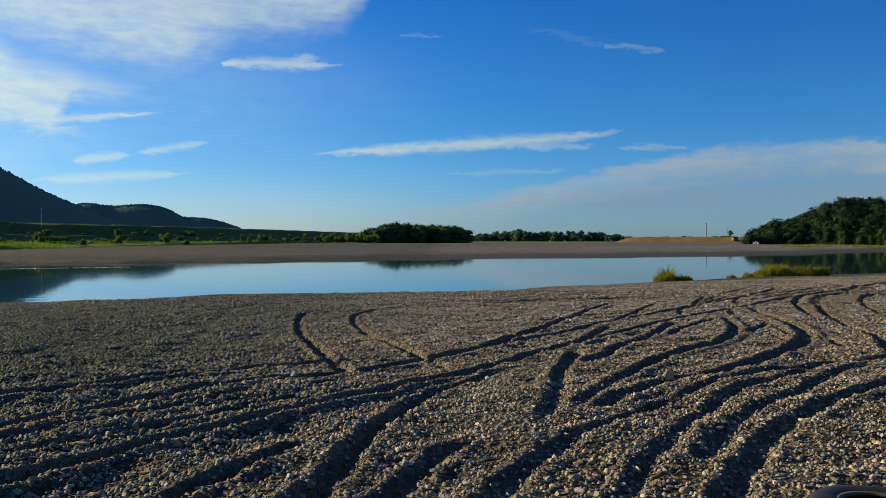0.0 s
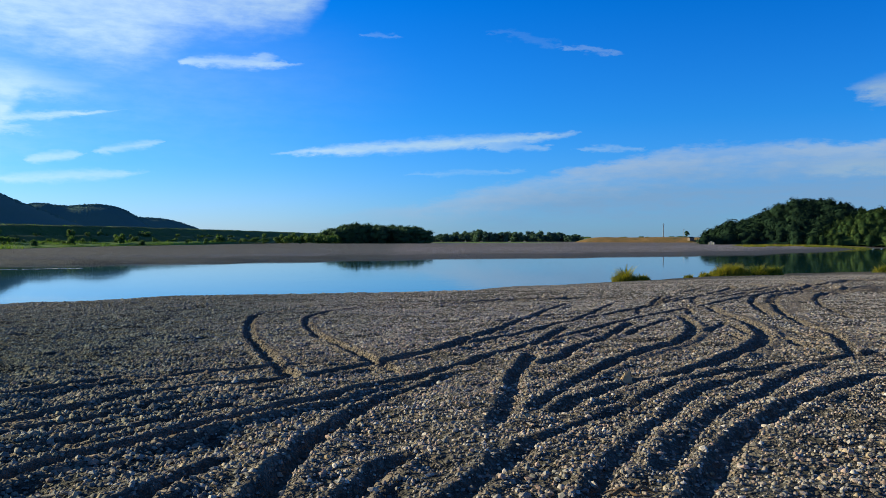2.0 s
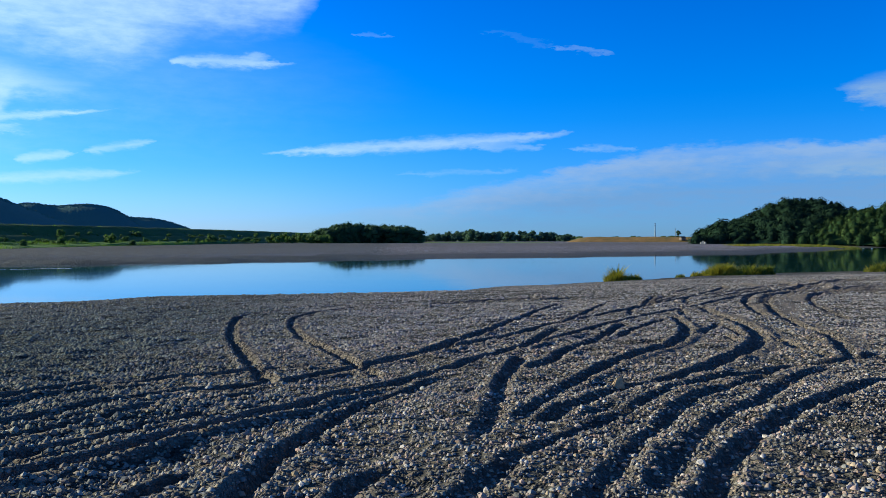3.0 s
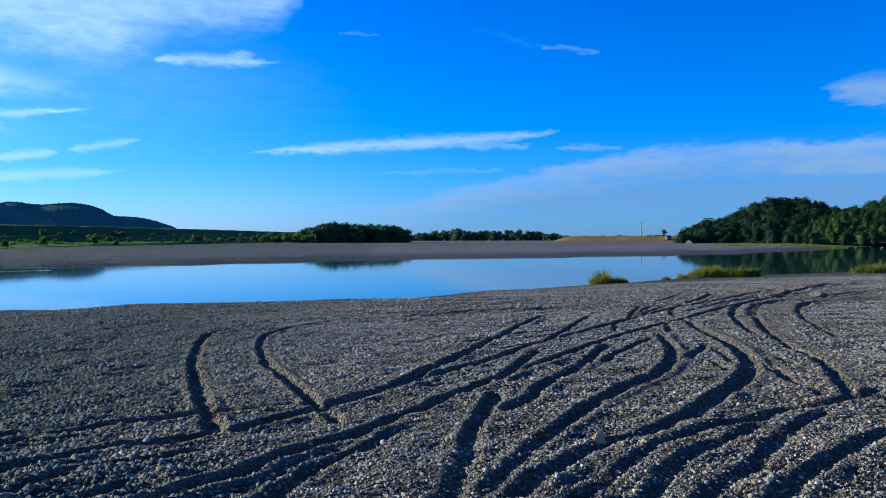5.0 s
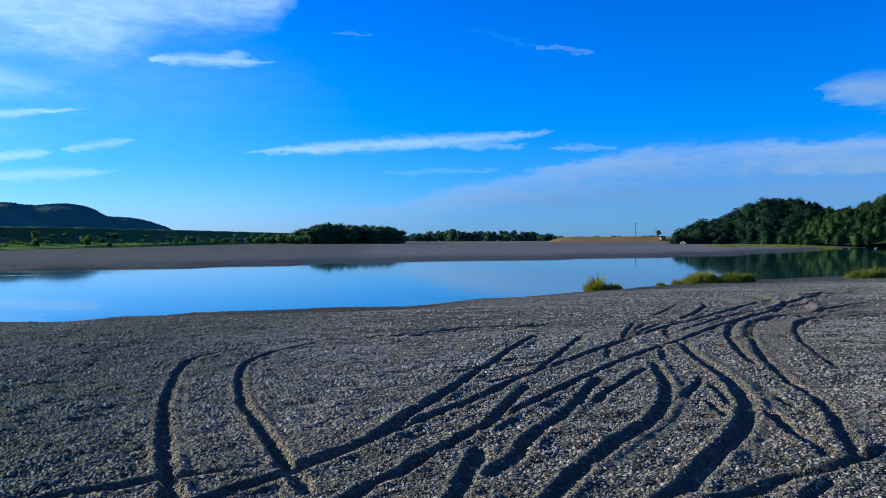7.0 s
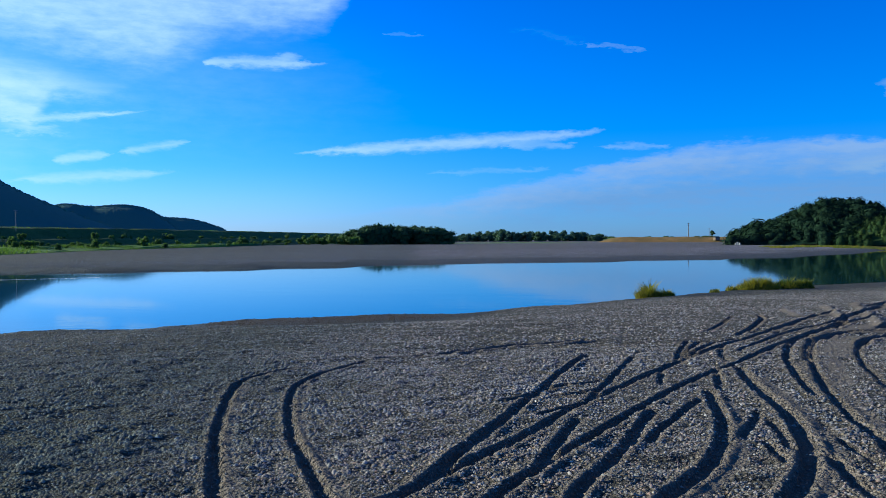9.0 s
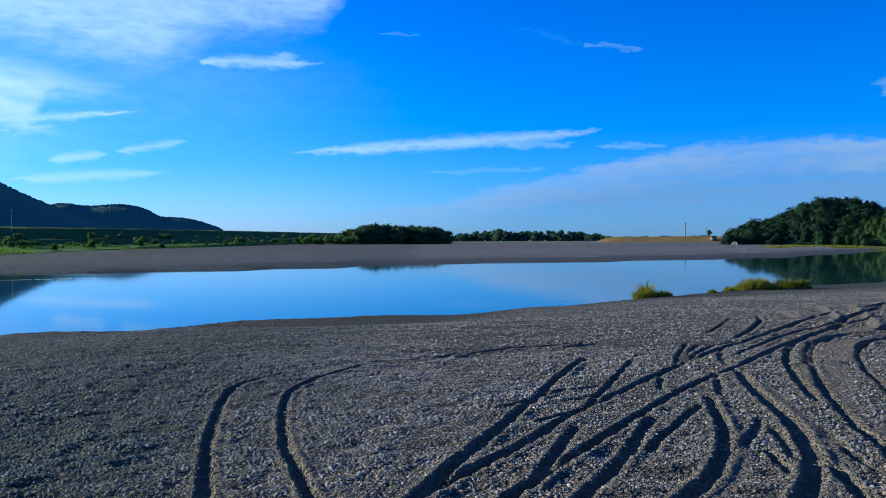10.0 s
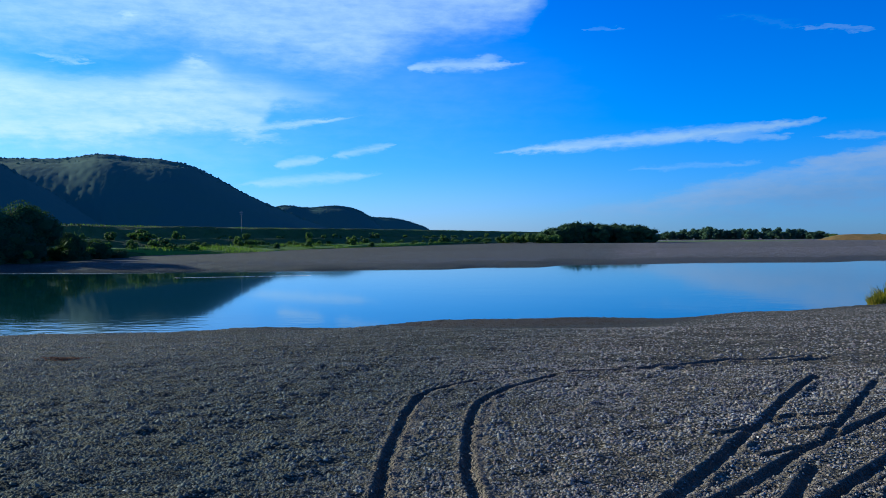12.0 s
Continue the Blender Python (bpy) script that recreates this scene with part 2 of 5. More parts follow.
def bar_tints(n, pos, col):
    """Large differences over the bars: darker grey-green gravel upstream, brown silt in the cove, paler and bluer
    stones across the river.
    """
    p = n.add("ShaderNodeSeparateXYZ", {0: pos})
    px, py = p.outputs[0], p.outputs[1]
    wide = n.math("SUBTRACT", n.noise(pos, 0.14, 4.0), 0.5)
    # gravel turns darker and greener towards the upstream side
    upstream_tint = n.add("ShaderNodeMapRange", {"Value": n.math("ADD", px, n.math("MULTIPLY", wide, 9.0)), "From Min": 1.0, "From Max": -6.5, "To Min": 0.0, "To Max": 1.0}, interpolation_type="SMOOTHSTEP").outputs[0]
    upstream_tint = n.math("MULTIPLY", upstream_tint, n.add("ShaderNodeMapRange", {"Value": py, "From Min": 32.0, "From Max": 13.0, "To Min": 0.55, "To Max": 1.0}).outputs[0])
    upstream_tint = n.math("MULTIPLY", upstream_tint, n.add("ShaderNodeMapRange", {"Value": py, "From Min": 2.0, "From Max": 5.0}).outputs[0])
    col = n.mix(upstream_tint, col, n.mix(1.0, col, (0.32, 0.445, 0.435), "MULTIPLY"))
    # stones beyond the river get a paler, bluer colour
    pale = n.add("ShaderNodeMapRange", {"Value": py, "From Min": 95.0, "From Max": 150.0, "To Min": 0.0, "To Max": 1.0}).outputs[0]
    # shade at the bar's left end is put in as weaker paling
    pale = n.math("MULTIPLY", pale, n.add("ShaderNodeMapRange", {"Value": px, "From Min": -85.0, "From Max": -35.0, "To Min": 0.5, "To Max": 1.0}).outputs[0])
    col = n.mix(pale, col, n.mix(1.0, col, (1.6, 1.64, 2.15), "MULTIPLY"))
    ca, cb = n.math("DIVIDE", n.math("ADD", px, 7.5), 9.0), n.math("DIVIDE", n.math("SUBTRACT", py, 58.5), 5.5)
    cove = n.math("ADD", n.math("SQRT", n.math("ADD", n.math("MULTIPLY", ca, ca), n.math("MULTIPLY", cb, cb))), n.math("MULTIPLY", n.math("SUBTRACT", n.noise(pos, 0.5, 5.0), 0.5), 0.9))
    silt = n.add("ShaderNodeMapRange", {"Value": cove, "From Min": 1.1, "From Max": 0.7, "To Min": 0.0, "To Max": 0.88}, interpolation_type="SMOOTHSTEP").outputs[0]
    return n.mix(silt, col, (0.06, 0.036, 0.02))


def gravel_build(n, put):
    pos = n.add("ShaderNodeNewGeometry").outputs["Position"]
    z = n.add("ShaderNodeSeparateXYZ", {0: pos}).outputs[2]
    cell = n.add("ShaderNodeTexVoronoi", {"Vector": pos, "Scale": 21.0, "Randomness": 1.0})
    fine = n.add("ShaderNodeTexVoronoi", {"Vector": pos, "Scale": 52.0, "Randomness": 1.0})
    coarse = n.add("ShaderNodeTexVoronoi", {"Vector": pos, "Scale": 10.0, "Randomness": 1.0})
    key3 = n.add("ShaderNodeSeparateColor", {0: coarse.outputs["Color"]}).outputs[0]
    key = n.add("ShaderNodeSeparateColor", {0: cell.outputs["Color"]}).outputs[0]
    key2 = n.add("ShaderNodeSeparateColor", {0: fine.outputs["Color"]}).outputs[0]
    col = n.mix(0.2, n.ramp(key, STONE_COLOURS), n.ramp(key2, STONE_COLOURS))
    col = n.mix(0.42, col, n.ramp(key3, STONE_COLOURS))
    # gaps between cobbles darkened, their shade put into the colour
    col = n.mix(n.add("ShaderNodeMapRange", {"Value": coarse.outputs["Distance"], "From Min": 0.36, "From Max": 0.62, "To Min": 0.0, "To Max": 0.75}).outputs[0], col, (0.04, 0.038, 0.034))
    # between pebbles: dark fines, with the shade of the gaps put into the colour
    col = n.mix(n.add("ShaderNodeMapRange", {"Value": cell.outputs["Distance"], "From Min": 0.38, "From Max": 0.62, "To Min": 0.0, "To Max": 0.8}).outputs[0], col, (0.04, 0.038, 0.034))
    col = n.mix(1.0, col, (1.10, 1.04, 1.04), "MULTIPLY")
    clump = n.noise(pos, 4.2, 4.0, 0.75)
    col = n.mix(1.0, col, n.ramp(clump, [(0.34, (0.42, 0.42, 0.42)), (0.5, (1.0, 1.0, 1.0)), (0.66, (1.6, 1.6, 1.6))]), "MULTIPLY")
    patch = n.noise(pos, 0.16, 5.0, 0.6)
    col = n.mix(n.add("ShaderNodeMapRange", {"Value": patch, "From Min": 0.35, "From Max": 0.65, "To Min": 0.0, "To Max": 0.35}).outputs[0], col, (0.09, 0.093, 0.078))
    silt = n.noise(pos, 0.7, 4.0, 0.6)
    col = n.mix(n.add("ShaderNodeMapRange", {"Value": silt, "From Min": 0.5, "From Max": 0.75, "To Min": 0.0, "To Max": 0.4}).outputs[0], col, (0.14, 0.13, 0.10))
    streaks = n.noise(n.add("ShaderNodeVectorMath", {0: pos, 1: (0.35, 1.0, 1.0)}, operation="MULTIPLY").outputs[0], 0.9, 6.0, 0.75)
    col = n.mix(1.0, col, n.ramp(streaks, [(0.3, (0.55, 0.53, 0.5)), (0.5, (1.0, 0.98, 0.94)), (0.7, (1.5, 1.4, 1.3))]), "MULTIPLY")
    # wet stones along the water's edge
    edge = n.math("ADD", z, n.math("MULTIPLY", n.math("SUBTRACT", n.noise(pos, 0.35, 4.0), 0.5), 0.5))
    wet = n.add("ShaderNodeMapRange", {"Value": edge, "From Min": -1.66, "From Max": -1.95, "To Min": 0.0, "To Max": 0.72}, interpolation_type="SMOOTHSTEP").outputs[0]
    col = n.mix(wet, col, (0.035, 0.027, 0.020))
    # gravel grows gradually darker down the slope towards the water
    low_dark = n.add("ShaderNodeMapRange", {"Value": edge, "From Min": -1.35, "From Max": -1.9, "To Min": 0.0, "To Max": 0.5}).outputs[0]
    col = n.mix(low_dark, col, (0.045, 0.05, 0.045))
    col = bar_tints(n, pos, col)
    # gravel turned over by wheels is finer and browner
    turned = n.add("ShaderNodeAttribute", attribute_name="churned").outputs["Fac"]
    col = n.mix(n.math("MULTIPLY", turned, 0.65), col, n.mix(n.ramp(key2, [(0.0, (0.5, 0.5, 0.5)), (1.0, (1.0, 1.0, 1.0))]), (0.17, 0.13, 0.105), (0.46, 0.37, 0.315)))
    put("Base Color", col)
    put("Roughness", n.math("SUBTRACT", 0.9, n.math("MULTIPLY", wet, 0.3)))
    h = n.math("ADD", n.math("MULTIPLY", cell.outputs["Distance"], -1.0), n.math("ADD", n.math("MULTIPLY", fine.outputs["Distance"], -0.5), n.math("MULTIPLY", coarse.outputs["Distance"], -2.0)))
    put("Normal", bump(n, h, 1.0, 0.14))


def stone_build(gain, even=0.0, warm=0.0):
    def build(n, put):
        geo = n.add("ShaderNodeNewGeometry")
        pos = geo.outputs["Position"]
        col = n.mix(even, n.ramp(geo.outputs["Random Per Island"], STONE_COLOURS), (0.27, 0.25, 0.245))
        col = n.mix(1.0, col, (gain * (1 + warm), gain * 0.98, gain * (1.02 - warm)), "MULTIPLY")
        clump = n.noise(pos, 4.2, 4.0, 0.75)
        col = n.mix(1.0, col, n.ramp(clump, [(0.36, (0.62, 0.62, 0.62)), (0.5, (1.0, 1.0, 1.0)), (0.64, (1.35, 1.35, 1.35))]), "MULTIPLY")
        speck = n.noise(pos, 70.0, 5.0, 0.7)
        col = n.mix(n.add("ShaderNodeMapRange", {"Value": speck, "From Min": 0.35, "From Max": 0.7, "To Min": 0.0, "To Max": 0.2}).outputs[0], col, (0.09, 0.085, 0.08))
        z = n.add("ShaderNodeSeparateXYZ", {0: pos}).outputs[2]
        edge = n.math("ADD", z, n.math("MULTIPLY", n.math("SUBTRACT", n.noise(pos, 0.35, 4.0), 0.5), 0.5))
        # stones darken down the slope in the same way
        low_dark = n.add("ShaderNodeMapRange", {"Value": edge, "From Min": -1.35, "From Max": -1.9, "To Min": 0.0, "To Max": 0.6}).outputs[0]
        wet = n.add("ShaderNodeMapRange", {"Value": edge, "From Min": -1.66, "From Max": -1.95, "To Min": 0.0, "To Max": 0.6}, interpolation_type="SMOOTHSTEP").outputs[0]
        col = bar_tints(n, pos, n.mix(wet, n.mix(low_dark, col, (0.06, 0.065, 0.06)), (0.035, 0.027, 0.020)))
        put("Base Color", col)
        put("Roughness", 0.8)
        put("Normal", bump(n, speck, 0.35, 0.01))
    return build


def single_stone_build(n, put):
    pos = n.add("ShaderNodeTexCoord").outputs["Object"]
    col = n.ramp(n.add("ShaderNodeObjectInfo").outputs["Random"], STONE_COLOURS)
    speck = n.noise(pos, 5.0, 6.0, 0.7)
    col = n.mix(n.add("ShaderNodeMapRange", {"Value": speck, "From Min": 0.4, "From Max": 0.75, "To Min": 0.0, "To Max": 0.5}).outputs[0], col, (0.09, 0.08, 0.07))
    put("Base Color", col)
    put("Roughness", 0.78)
    put("Normal", bump(n, speck, 0.3, 0.02))


def water_build(n, put):
    pos = n.add("ShaderNodeNewGeometry").outputs["Position"]
    stretched = n.add("ShaderNodeVectorMath", {0: pos, 1: (0.55, 1.0, 1.0)}, operation="MULTIPLY").outputs[0]
    ripple = n.math("ADD", n.noise(stretched, 1.1, 3.0, 0.5), n.math("MULTIPLY", n.noise(stretched, 0.11, 2.0, 0.5), 2.5))
    breeze = n.add("ShaderNodeMapRange", {"Value": n.noise(stretched, 0.02, 3.0, 0.5), "From Min": 0.46, "From Max": 0.64, "To Min": 0.04, "To Max": 0.36}).outputs[0]
    wx = n.add("ShaderNodeSeparateXYZ", {0: pos})
    shoal = n.math("MULTIPLY", n.add("ShaderNodeMapRange", {"Value": n.math("ADD", wx.outputs[1], n.math("MULTIPLY", n.noise(stretched, 0.12, 3.0), 10.0)), "From Min": 68.0, "From Max": 58.0}).outputs[0], n.add("ShaderNodeMapRange", {"Value": wx.outputs[0], "From Min": -12.0, "From Max": -24.0}).outputs[0])
    breeze = n.math("ADD", breeze, n.math("MULTIPLY", shoal, 0.5))
    put("Base Color", (0.007, 0.048, 0.044))
    put("IOR", 1.333)
    put("Specular IOR Level", 0.5)
    put("Roughness", 0.04)
    put("Normal", n.add("ShaderNodeBump", {"Height": ripple, "Strength": breeze, "Distance": 0.02}).outputs[0])


def leaf_build(dark, mid, light, scale=0.25, sheen=0.05, vary=0.35):
    def build(n, put):
        geo = n.add("ShaderNodeNewGeometry")
        info = n.add("ShaderNodeObjectInfo").outputs["Random"]
        big = n.noise(geo.outputs["Position"], scale, 4.0, 0.6)
        k = n.math("ADD", n.math("ADD", n.math("MULTIPLY", geo.outputs["Random Per Island"], vary), n.math("MULTIPLY", big, 0.55)), n.math("MULTIPLY", n.math("SUBTRACT", info, 0.5), 0.25))
        put("Base Color", n.ramp(k, [(0.18, dark), (0.45, mid), (0.78, light)]))
        put("Sheen Weight", sheen)
        put("Sheen Roughness", 0.6)
        put("Sheen Tint", (0.4, 0.7, 1.0))
    return build


def plain_build(a, b, scale, strength=0.2, dist=0.01):
    def build(n, put):
        pos = n.add("ShaderNodeTexCoord").outputs["Object"]
        f = n.noise(pos, scale, 5.0, 0.62)
        put("Base Color", n.ramp(f, [(0.3, a), (0.7, b)]))
        put("Normal", bump(n, f, strength, dist))
    return build


def meadow_build(a, b, c):
    def build(n, put):
        pos = n.add("ShaderNodeNewGeometry").outputs["Position"]
        f = n.noise(pos, 0.07, 7.0, 0.75)
        g = n.noise(pos, 1.3, 4.0, 0.6)
        k = n.math("ADD", n.math("MULTIPLY", f, 0.65), n.math("MULTIPLY", g, 0.35))
        put("Base Color", n.ramp(k, [(0.34, a), (0.5, b), (0.66, c)]))
        put("Normal", bump(n, g, 0.8, 0.4))
    return build


GRAVEL = material("gravel", gravel_build)
STONES = material("loose_stones", stone_build(1.18, 0.12, 0.05), 0.8)
MIXED_STONES = material("mixed_pebbles", stone_build(1.25, 0.38), 0.8)
FAR_STONES = material("far_pebbles", stone_build(0.9, 0.6), 0.85)
STONE = material("single_stone", single_stone_build, 0.8)
WATER = material("water", water_build, 0.04, 0.5)
LEAVES = material("leaves", leaf_build((0.022, 0.045, 0.022), (0.042, 0.08, 0.034), (0.075, 0.13, 0.045)), 0.9, 0.08, 0.2)
TREE_LEAVES = material("tree_leaves", leaf_build((0.02, 0.044, 0.024), (0.04, 0.085, 0.04), (0.075, 0.14, 0.055)), 0.9, 0.08, 0.22)
# haze before the distant row of trees is put into these paler leaves
ROW_LEAVES = material("hazed_row_leaves", leaf_build((0.045, 0.085, 0.06), (0.065, 0.115, 0.08), (0.09, 0.15, 0.09)), 0.9, 0.08, 0.25)
BUSH = material("bush_leaves", leaf_build((0.035, 0.07, 0.018), (0.07, 0.13, 0.03), (0.13, 0.20, 0.045)), 0.75, 0.3, 0.4)
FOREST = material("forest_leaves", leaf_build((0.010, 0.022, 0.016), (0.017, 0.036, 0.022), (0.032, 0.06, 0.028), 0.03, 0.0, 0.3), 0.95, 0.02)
# sun on this slope is put into its brighter leaf colour
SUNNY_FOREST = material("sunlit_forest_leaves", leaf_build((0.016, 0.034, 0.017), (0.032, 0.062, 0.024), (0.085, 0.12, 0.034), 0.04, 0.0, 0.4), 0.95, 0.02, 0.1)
# haze over the far hills is put into this pale, bluish leaf colour
HAZED_FOREST = material("hazed_forest_leaves", leaf_build((0.095, 0.17, 0.16), (0.11, 0.185, 0.17), (0.125, 0.20, 0.15), 0.012, 0.0), 0.95, 0.02)
REED = material("reed_blades", leaf_build((0.03, 0.055, 0.01), (0.11, 0.15, 0.018), (0.34, 0.28, 0.04), 0.9, 0.05, 0.6), 0.7, 0.3, 0.4)
GRASS = material("grass_blades", leaf_build((0.035, 0.075, 0.012), (0.07, 0.14, 0.02), (0.14, 0.21, 0.035), 0.05), 0.75, 0.3, 0.4)
MEADOW = material("meadow", meadow_build((0.06, 0.12, 0.016), (0.115, 0.22, 0.03), (0.18, 0.28, 0.045)), 0.95)
LEVEE = material("levee_grass", meadow_build((0.03, 0.065, 0.012), (0.05, 0.10, 0.016), (0.09, 0.14, 0.026)), 0.95)
DRY = material("dry_grass", meadow_build((0.06, 0.09, 0.02), (0.26, 0.15, 0.05), (0.42, 0.24, 0.08)), 0.95)
BARK = material("bark", plain_build((0.05, 0.04, 0.03), (0.12, 0.095, 0.07), 6.0, 0.6, 0.03), 0.9)
RUBBER = material("rubber", plain_build((0.012, 0.012, 0.013), (0.035, 0.034, 0.034), 9.0, 0.15, 0.004), 0.55, 0.4)
# yellowish light on the tyre's inner edge is put into this colour
LIT_BEAD = material("lit_bead_rubber", plain_build((0.05, 0.047, 0.035), (0.14, 0.13, 0.07), 14.0, 0.1, 0.003), 0.7)
STEEL = material("galvanised_steel", plain_build((0.16, 0.17, 0.18), (0.28, 0.29, 0.30), 3.0), 0.5, 0.5)
CONCRETE = material("concrete", plain_build((0.30, 0.29, 0.27), (0.42, 0.41, 0.39), 4.0), 0.9)
WORN_BOARD = material("weathered_boards", plain_build((0.12, 0.09, 0.07), (0.22, 0.17, 0.14), 2.0), 0.85)


# ---- mesh helpers ----
def np_mesh(name, verts, faces, mat, smooth=True):
    """A mesh from arrays: verts (n, 3), faces (m, k) with k corners each."""
    verts, faces = np.asarray(verts, np.float32), np.asarray(faces, np.int32)
    me = bpy.data.meshes.new(name)
    k = faces.shape[1]
    me.vertices.add(len(verts))
    me.vertices.foreach_set("co", verts.ravel())
    me.loops.add(faces.size)
    me.loops.foreach_set("vertex_index", faces.ravel())
    me.polygons.add(len(faces))
    me.polygons.foreach_set("loop_start", np.arange(0, faces.size, k, dtype=np.int32))
    me.polygons.foreach_set("loop_total", np.full(len(faces), k, np.int32))
    me.polygons.foreach_set("use_smooth", np.full(len(faces), smooth, bool))
    me.update(calc_edges=True)
    me.materials.append(mat)
    return me


def part(name, data, parent, label=""):
    ob = new(name, data)
    ob.parent = parent
    if label:
        tagged(ob, label)
    return ob


def bm_mesh(name, bm, mat, smooth=False):
    me = bpy.data.meshes.new(name)
    for f in bm.faces:
        f.smooth = smooth
    bm.to_mesh(me)
    bm.free()
    me.materials.append(mat)
    return me


def smoothstep(a, b, v):
    u = np.clip((v - a) / (b - a), 0, 1)
    return u * u * (3 - 2 * u)




def value_noise(x, y, scale, seed):
    """Smooth noise in 0..1 on a lattice of that size in metres."""
    g = np.random.default_rng(seed).random((256, 256))
    u, v = x / scale, y / scale
    i, j = np.floor(u).astype(int), np.floor(v).astype(int)
    fu, fv = u - i, v - j
    fu, fv = fu * fu * (3 - 2 * fu), fv * fv * (3 - 2 * fv)
    a, b = g[i % 256, j % 256], g[(i + 1) % 256, j % 256]
    c, d = g[i % 256, (j + 1) % 256], g[(i + 1) % 256, (j + 1) % 256]
    return (a * (1 - fu) + b * fu) * (1 - fv) + (c * (1 - fu) + d * fu) * fv


ICO_BM = bmesh.new()
bmesh.ops.create_icosphere(ICO_BM, subdivisions=1, radius=1.0)
ICO_V = np.array([v.co[:] for v in ICO_BM.verts])
ICO_F = np.array([[v.index for v in f.verts] for f in ICO_BM.faces])
ICO_BM.free()
OCT_V = np.concatenate([np.eye(3), -np.eye(3)])
OCT_F = np.array([(0, 1, 2), (1, 3, 2), (3, 4, 2), (4, 0, 2), (1, 0, 5), (3, 1, 5), (4, 3, 5), (0, 4, 5)])


def scatter(base_v, base_f, centres, scales, turns, jitter, r):
    """Many small copies of one solid in one mesh's arrays: each scaled on three axes, turned about z and roughened."""
    n, k = len(centres), len(base_v)
    v = base_v[None] * (1 + jitter * (r.random((n, k, 1)) - 0.5))
    v = v * scales[:, None, :]
    c, s = np.cos(turns)[:, None], np.sin(turns)[:, None]
    v = np.stack([v[..., 0] * c - v[..., 1] * s, v[..., 0] * s + v[..., 1] * c, v[..., 2]], -1)
    v = v + centres[:, None, :]
    f = base_f[None] + (np.arange(n) * k)[:, None, None]
    return v.reshape(-1, 3), f.reshape(-1, base_f.shape[1])


# ---- the ground: one sheet from the gravel bar to the horizon ----
WATER_Z = -2.45
NEAR_X = np.array([-400, -120, -60, -32.5, -23, -17, -12, -2, 5, 11.5, 17.5, 41, 54, 110, 400])
NEAR_Y = np.array([8, 24, 36, 43, 47.3, 53, 59.5, 63, 62.5, 66, 73, 93, 101, 125, 240])
FAR_X = np.array([-424, -108, -74, -49, -29, -16, 2, 31, 63, 85, 121, 145, 181, 219, 262, 424])
FAR_Y = np.array([64, 128, 137, 146, 161, 172, 184, 198, 211, 222, 250, 277, 328, 380, 398, 445])


def base_height(x, y):
    s = (y - np.interp(x, NEAR_X, NEAR_Y)) * 0.85 + 1.0 * (value_noise(x, y, 6.0, 11) - 0.5)
    left = smoothstep(20, -25, x)
    z = 0.51 + 0.0114 * np.clip(x, -60, 60) - 0.0345 * np.clip(y, -60, 400)
    z = z - (0.22 + 0.25 * left) * smoothstep(-24, -1, s) * smoothstep(45, 15, x)
    z = np.maximum(z, -2.3)
    z = z + 0.05 * (value_noise(x, y, 2.6, 3) - 0.5) + 0.14 * (value_noise(x + 50, y, 9.0, 4) - 0.5)
    cove = smoothstep(-20, -13, x) * smoothstep(9, -1, x)
    k = smoothstep(0.0, 1.0, (s + 2.6) / 2.6) * (1 - cove) + np.clip((s + 17.0) / 17.0, 0, 1) * cove
    bed = WATER_Z - 0.09 * np.clip(s, 0, 18)
    z = z + 0.10 * (value_noise(x * 0.14, s, 0.9, 77) - 0.5) * smoothstep(20, 28, y) * smoothstep(14, -2, x)
    near = z * (1 - k) + bed * k + 0.30 * np.exp(-((x + 12.8) / 5.5) ** 2 - ((y - 44.0) / 3.4) ** 2) - 0.15 * np.exp(-((x + 9.0) / 5.0) ** 2 - ((y - 51.0) / 3.5) ** 2)
    f = (y - np.interp(x, FAR_X, FAR_Y)) * 0.8 + 4.0 * (value_noise(x, y, 16.0, 12) - 0.5)
    bar = WATER_Z + 0.6 * smoothstep(0, 5, f) + 1.4 * (1 - np.exp(-np.clip(f, 0, None) / 90.0)) + 0.12 * (value_noise(x, y, 12.0, 13) - 0.5) * smoothstep(0, 10, f)
    far = np.where(f > 0, bar, WATER_Z + 0.09 * np.clip(f, -18, 0))
    return np.where(f > -18, np.maximum(far, np.where(s < 18, near, -9)), near)


def axis(start, stretches, lo, hi, grow):
    """Coordinates from start through stretches of (end, step), then ever wider steps out to the far ends."""
    v = [start]
    for end, step in stretches:
        v += list(np.arange(v[-1] + step, end, step))
    d = step
    while v[-1] < hi:
        d *= grow
        v.append(v[-1] + d)
    d, w = stretches[0][1], [start]
    while w[-1] > lo:
        d *= grow
        w.append(w[-1] - d)
    return np.array(w[:0:-1] + v)


gx = axis(-11.0, [(-4.5, 0.1), (7.0, 0.06), (14.0, 0.085), (26.0, 0.115), (30.0, 0.15)], -4600, 4600, 1.16)
gy = axis(-3.0, [(2.6, 0.12), (10.0, 0.06), (18.0, 0.08), (31.0, 0.11), (45.0, 0.15), (54.0, 0.2)], -3000, 4700, 1.12)
GX, GY = np.meshgrid(gx, gy)
GZ = base_height(GX, GY)
DIG, HEAP = np.zeros_like(GZ), np.zeros_like(GZ)


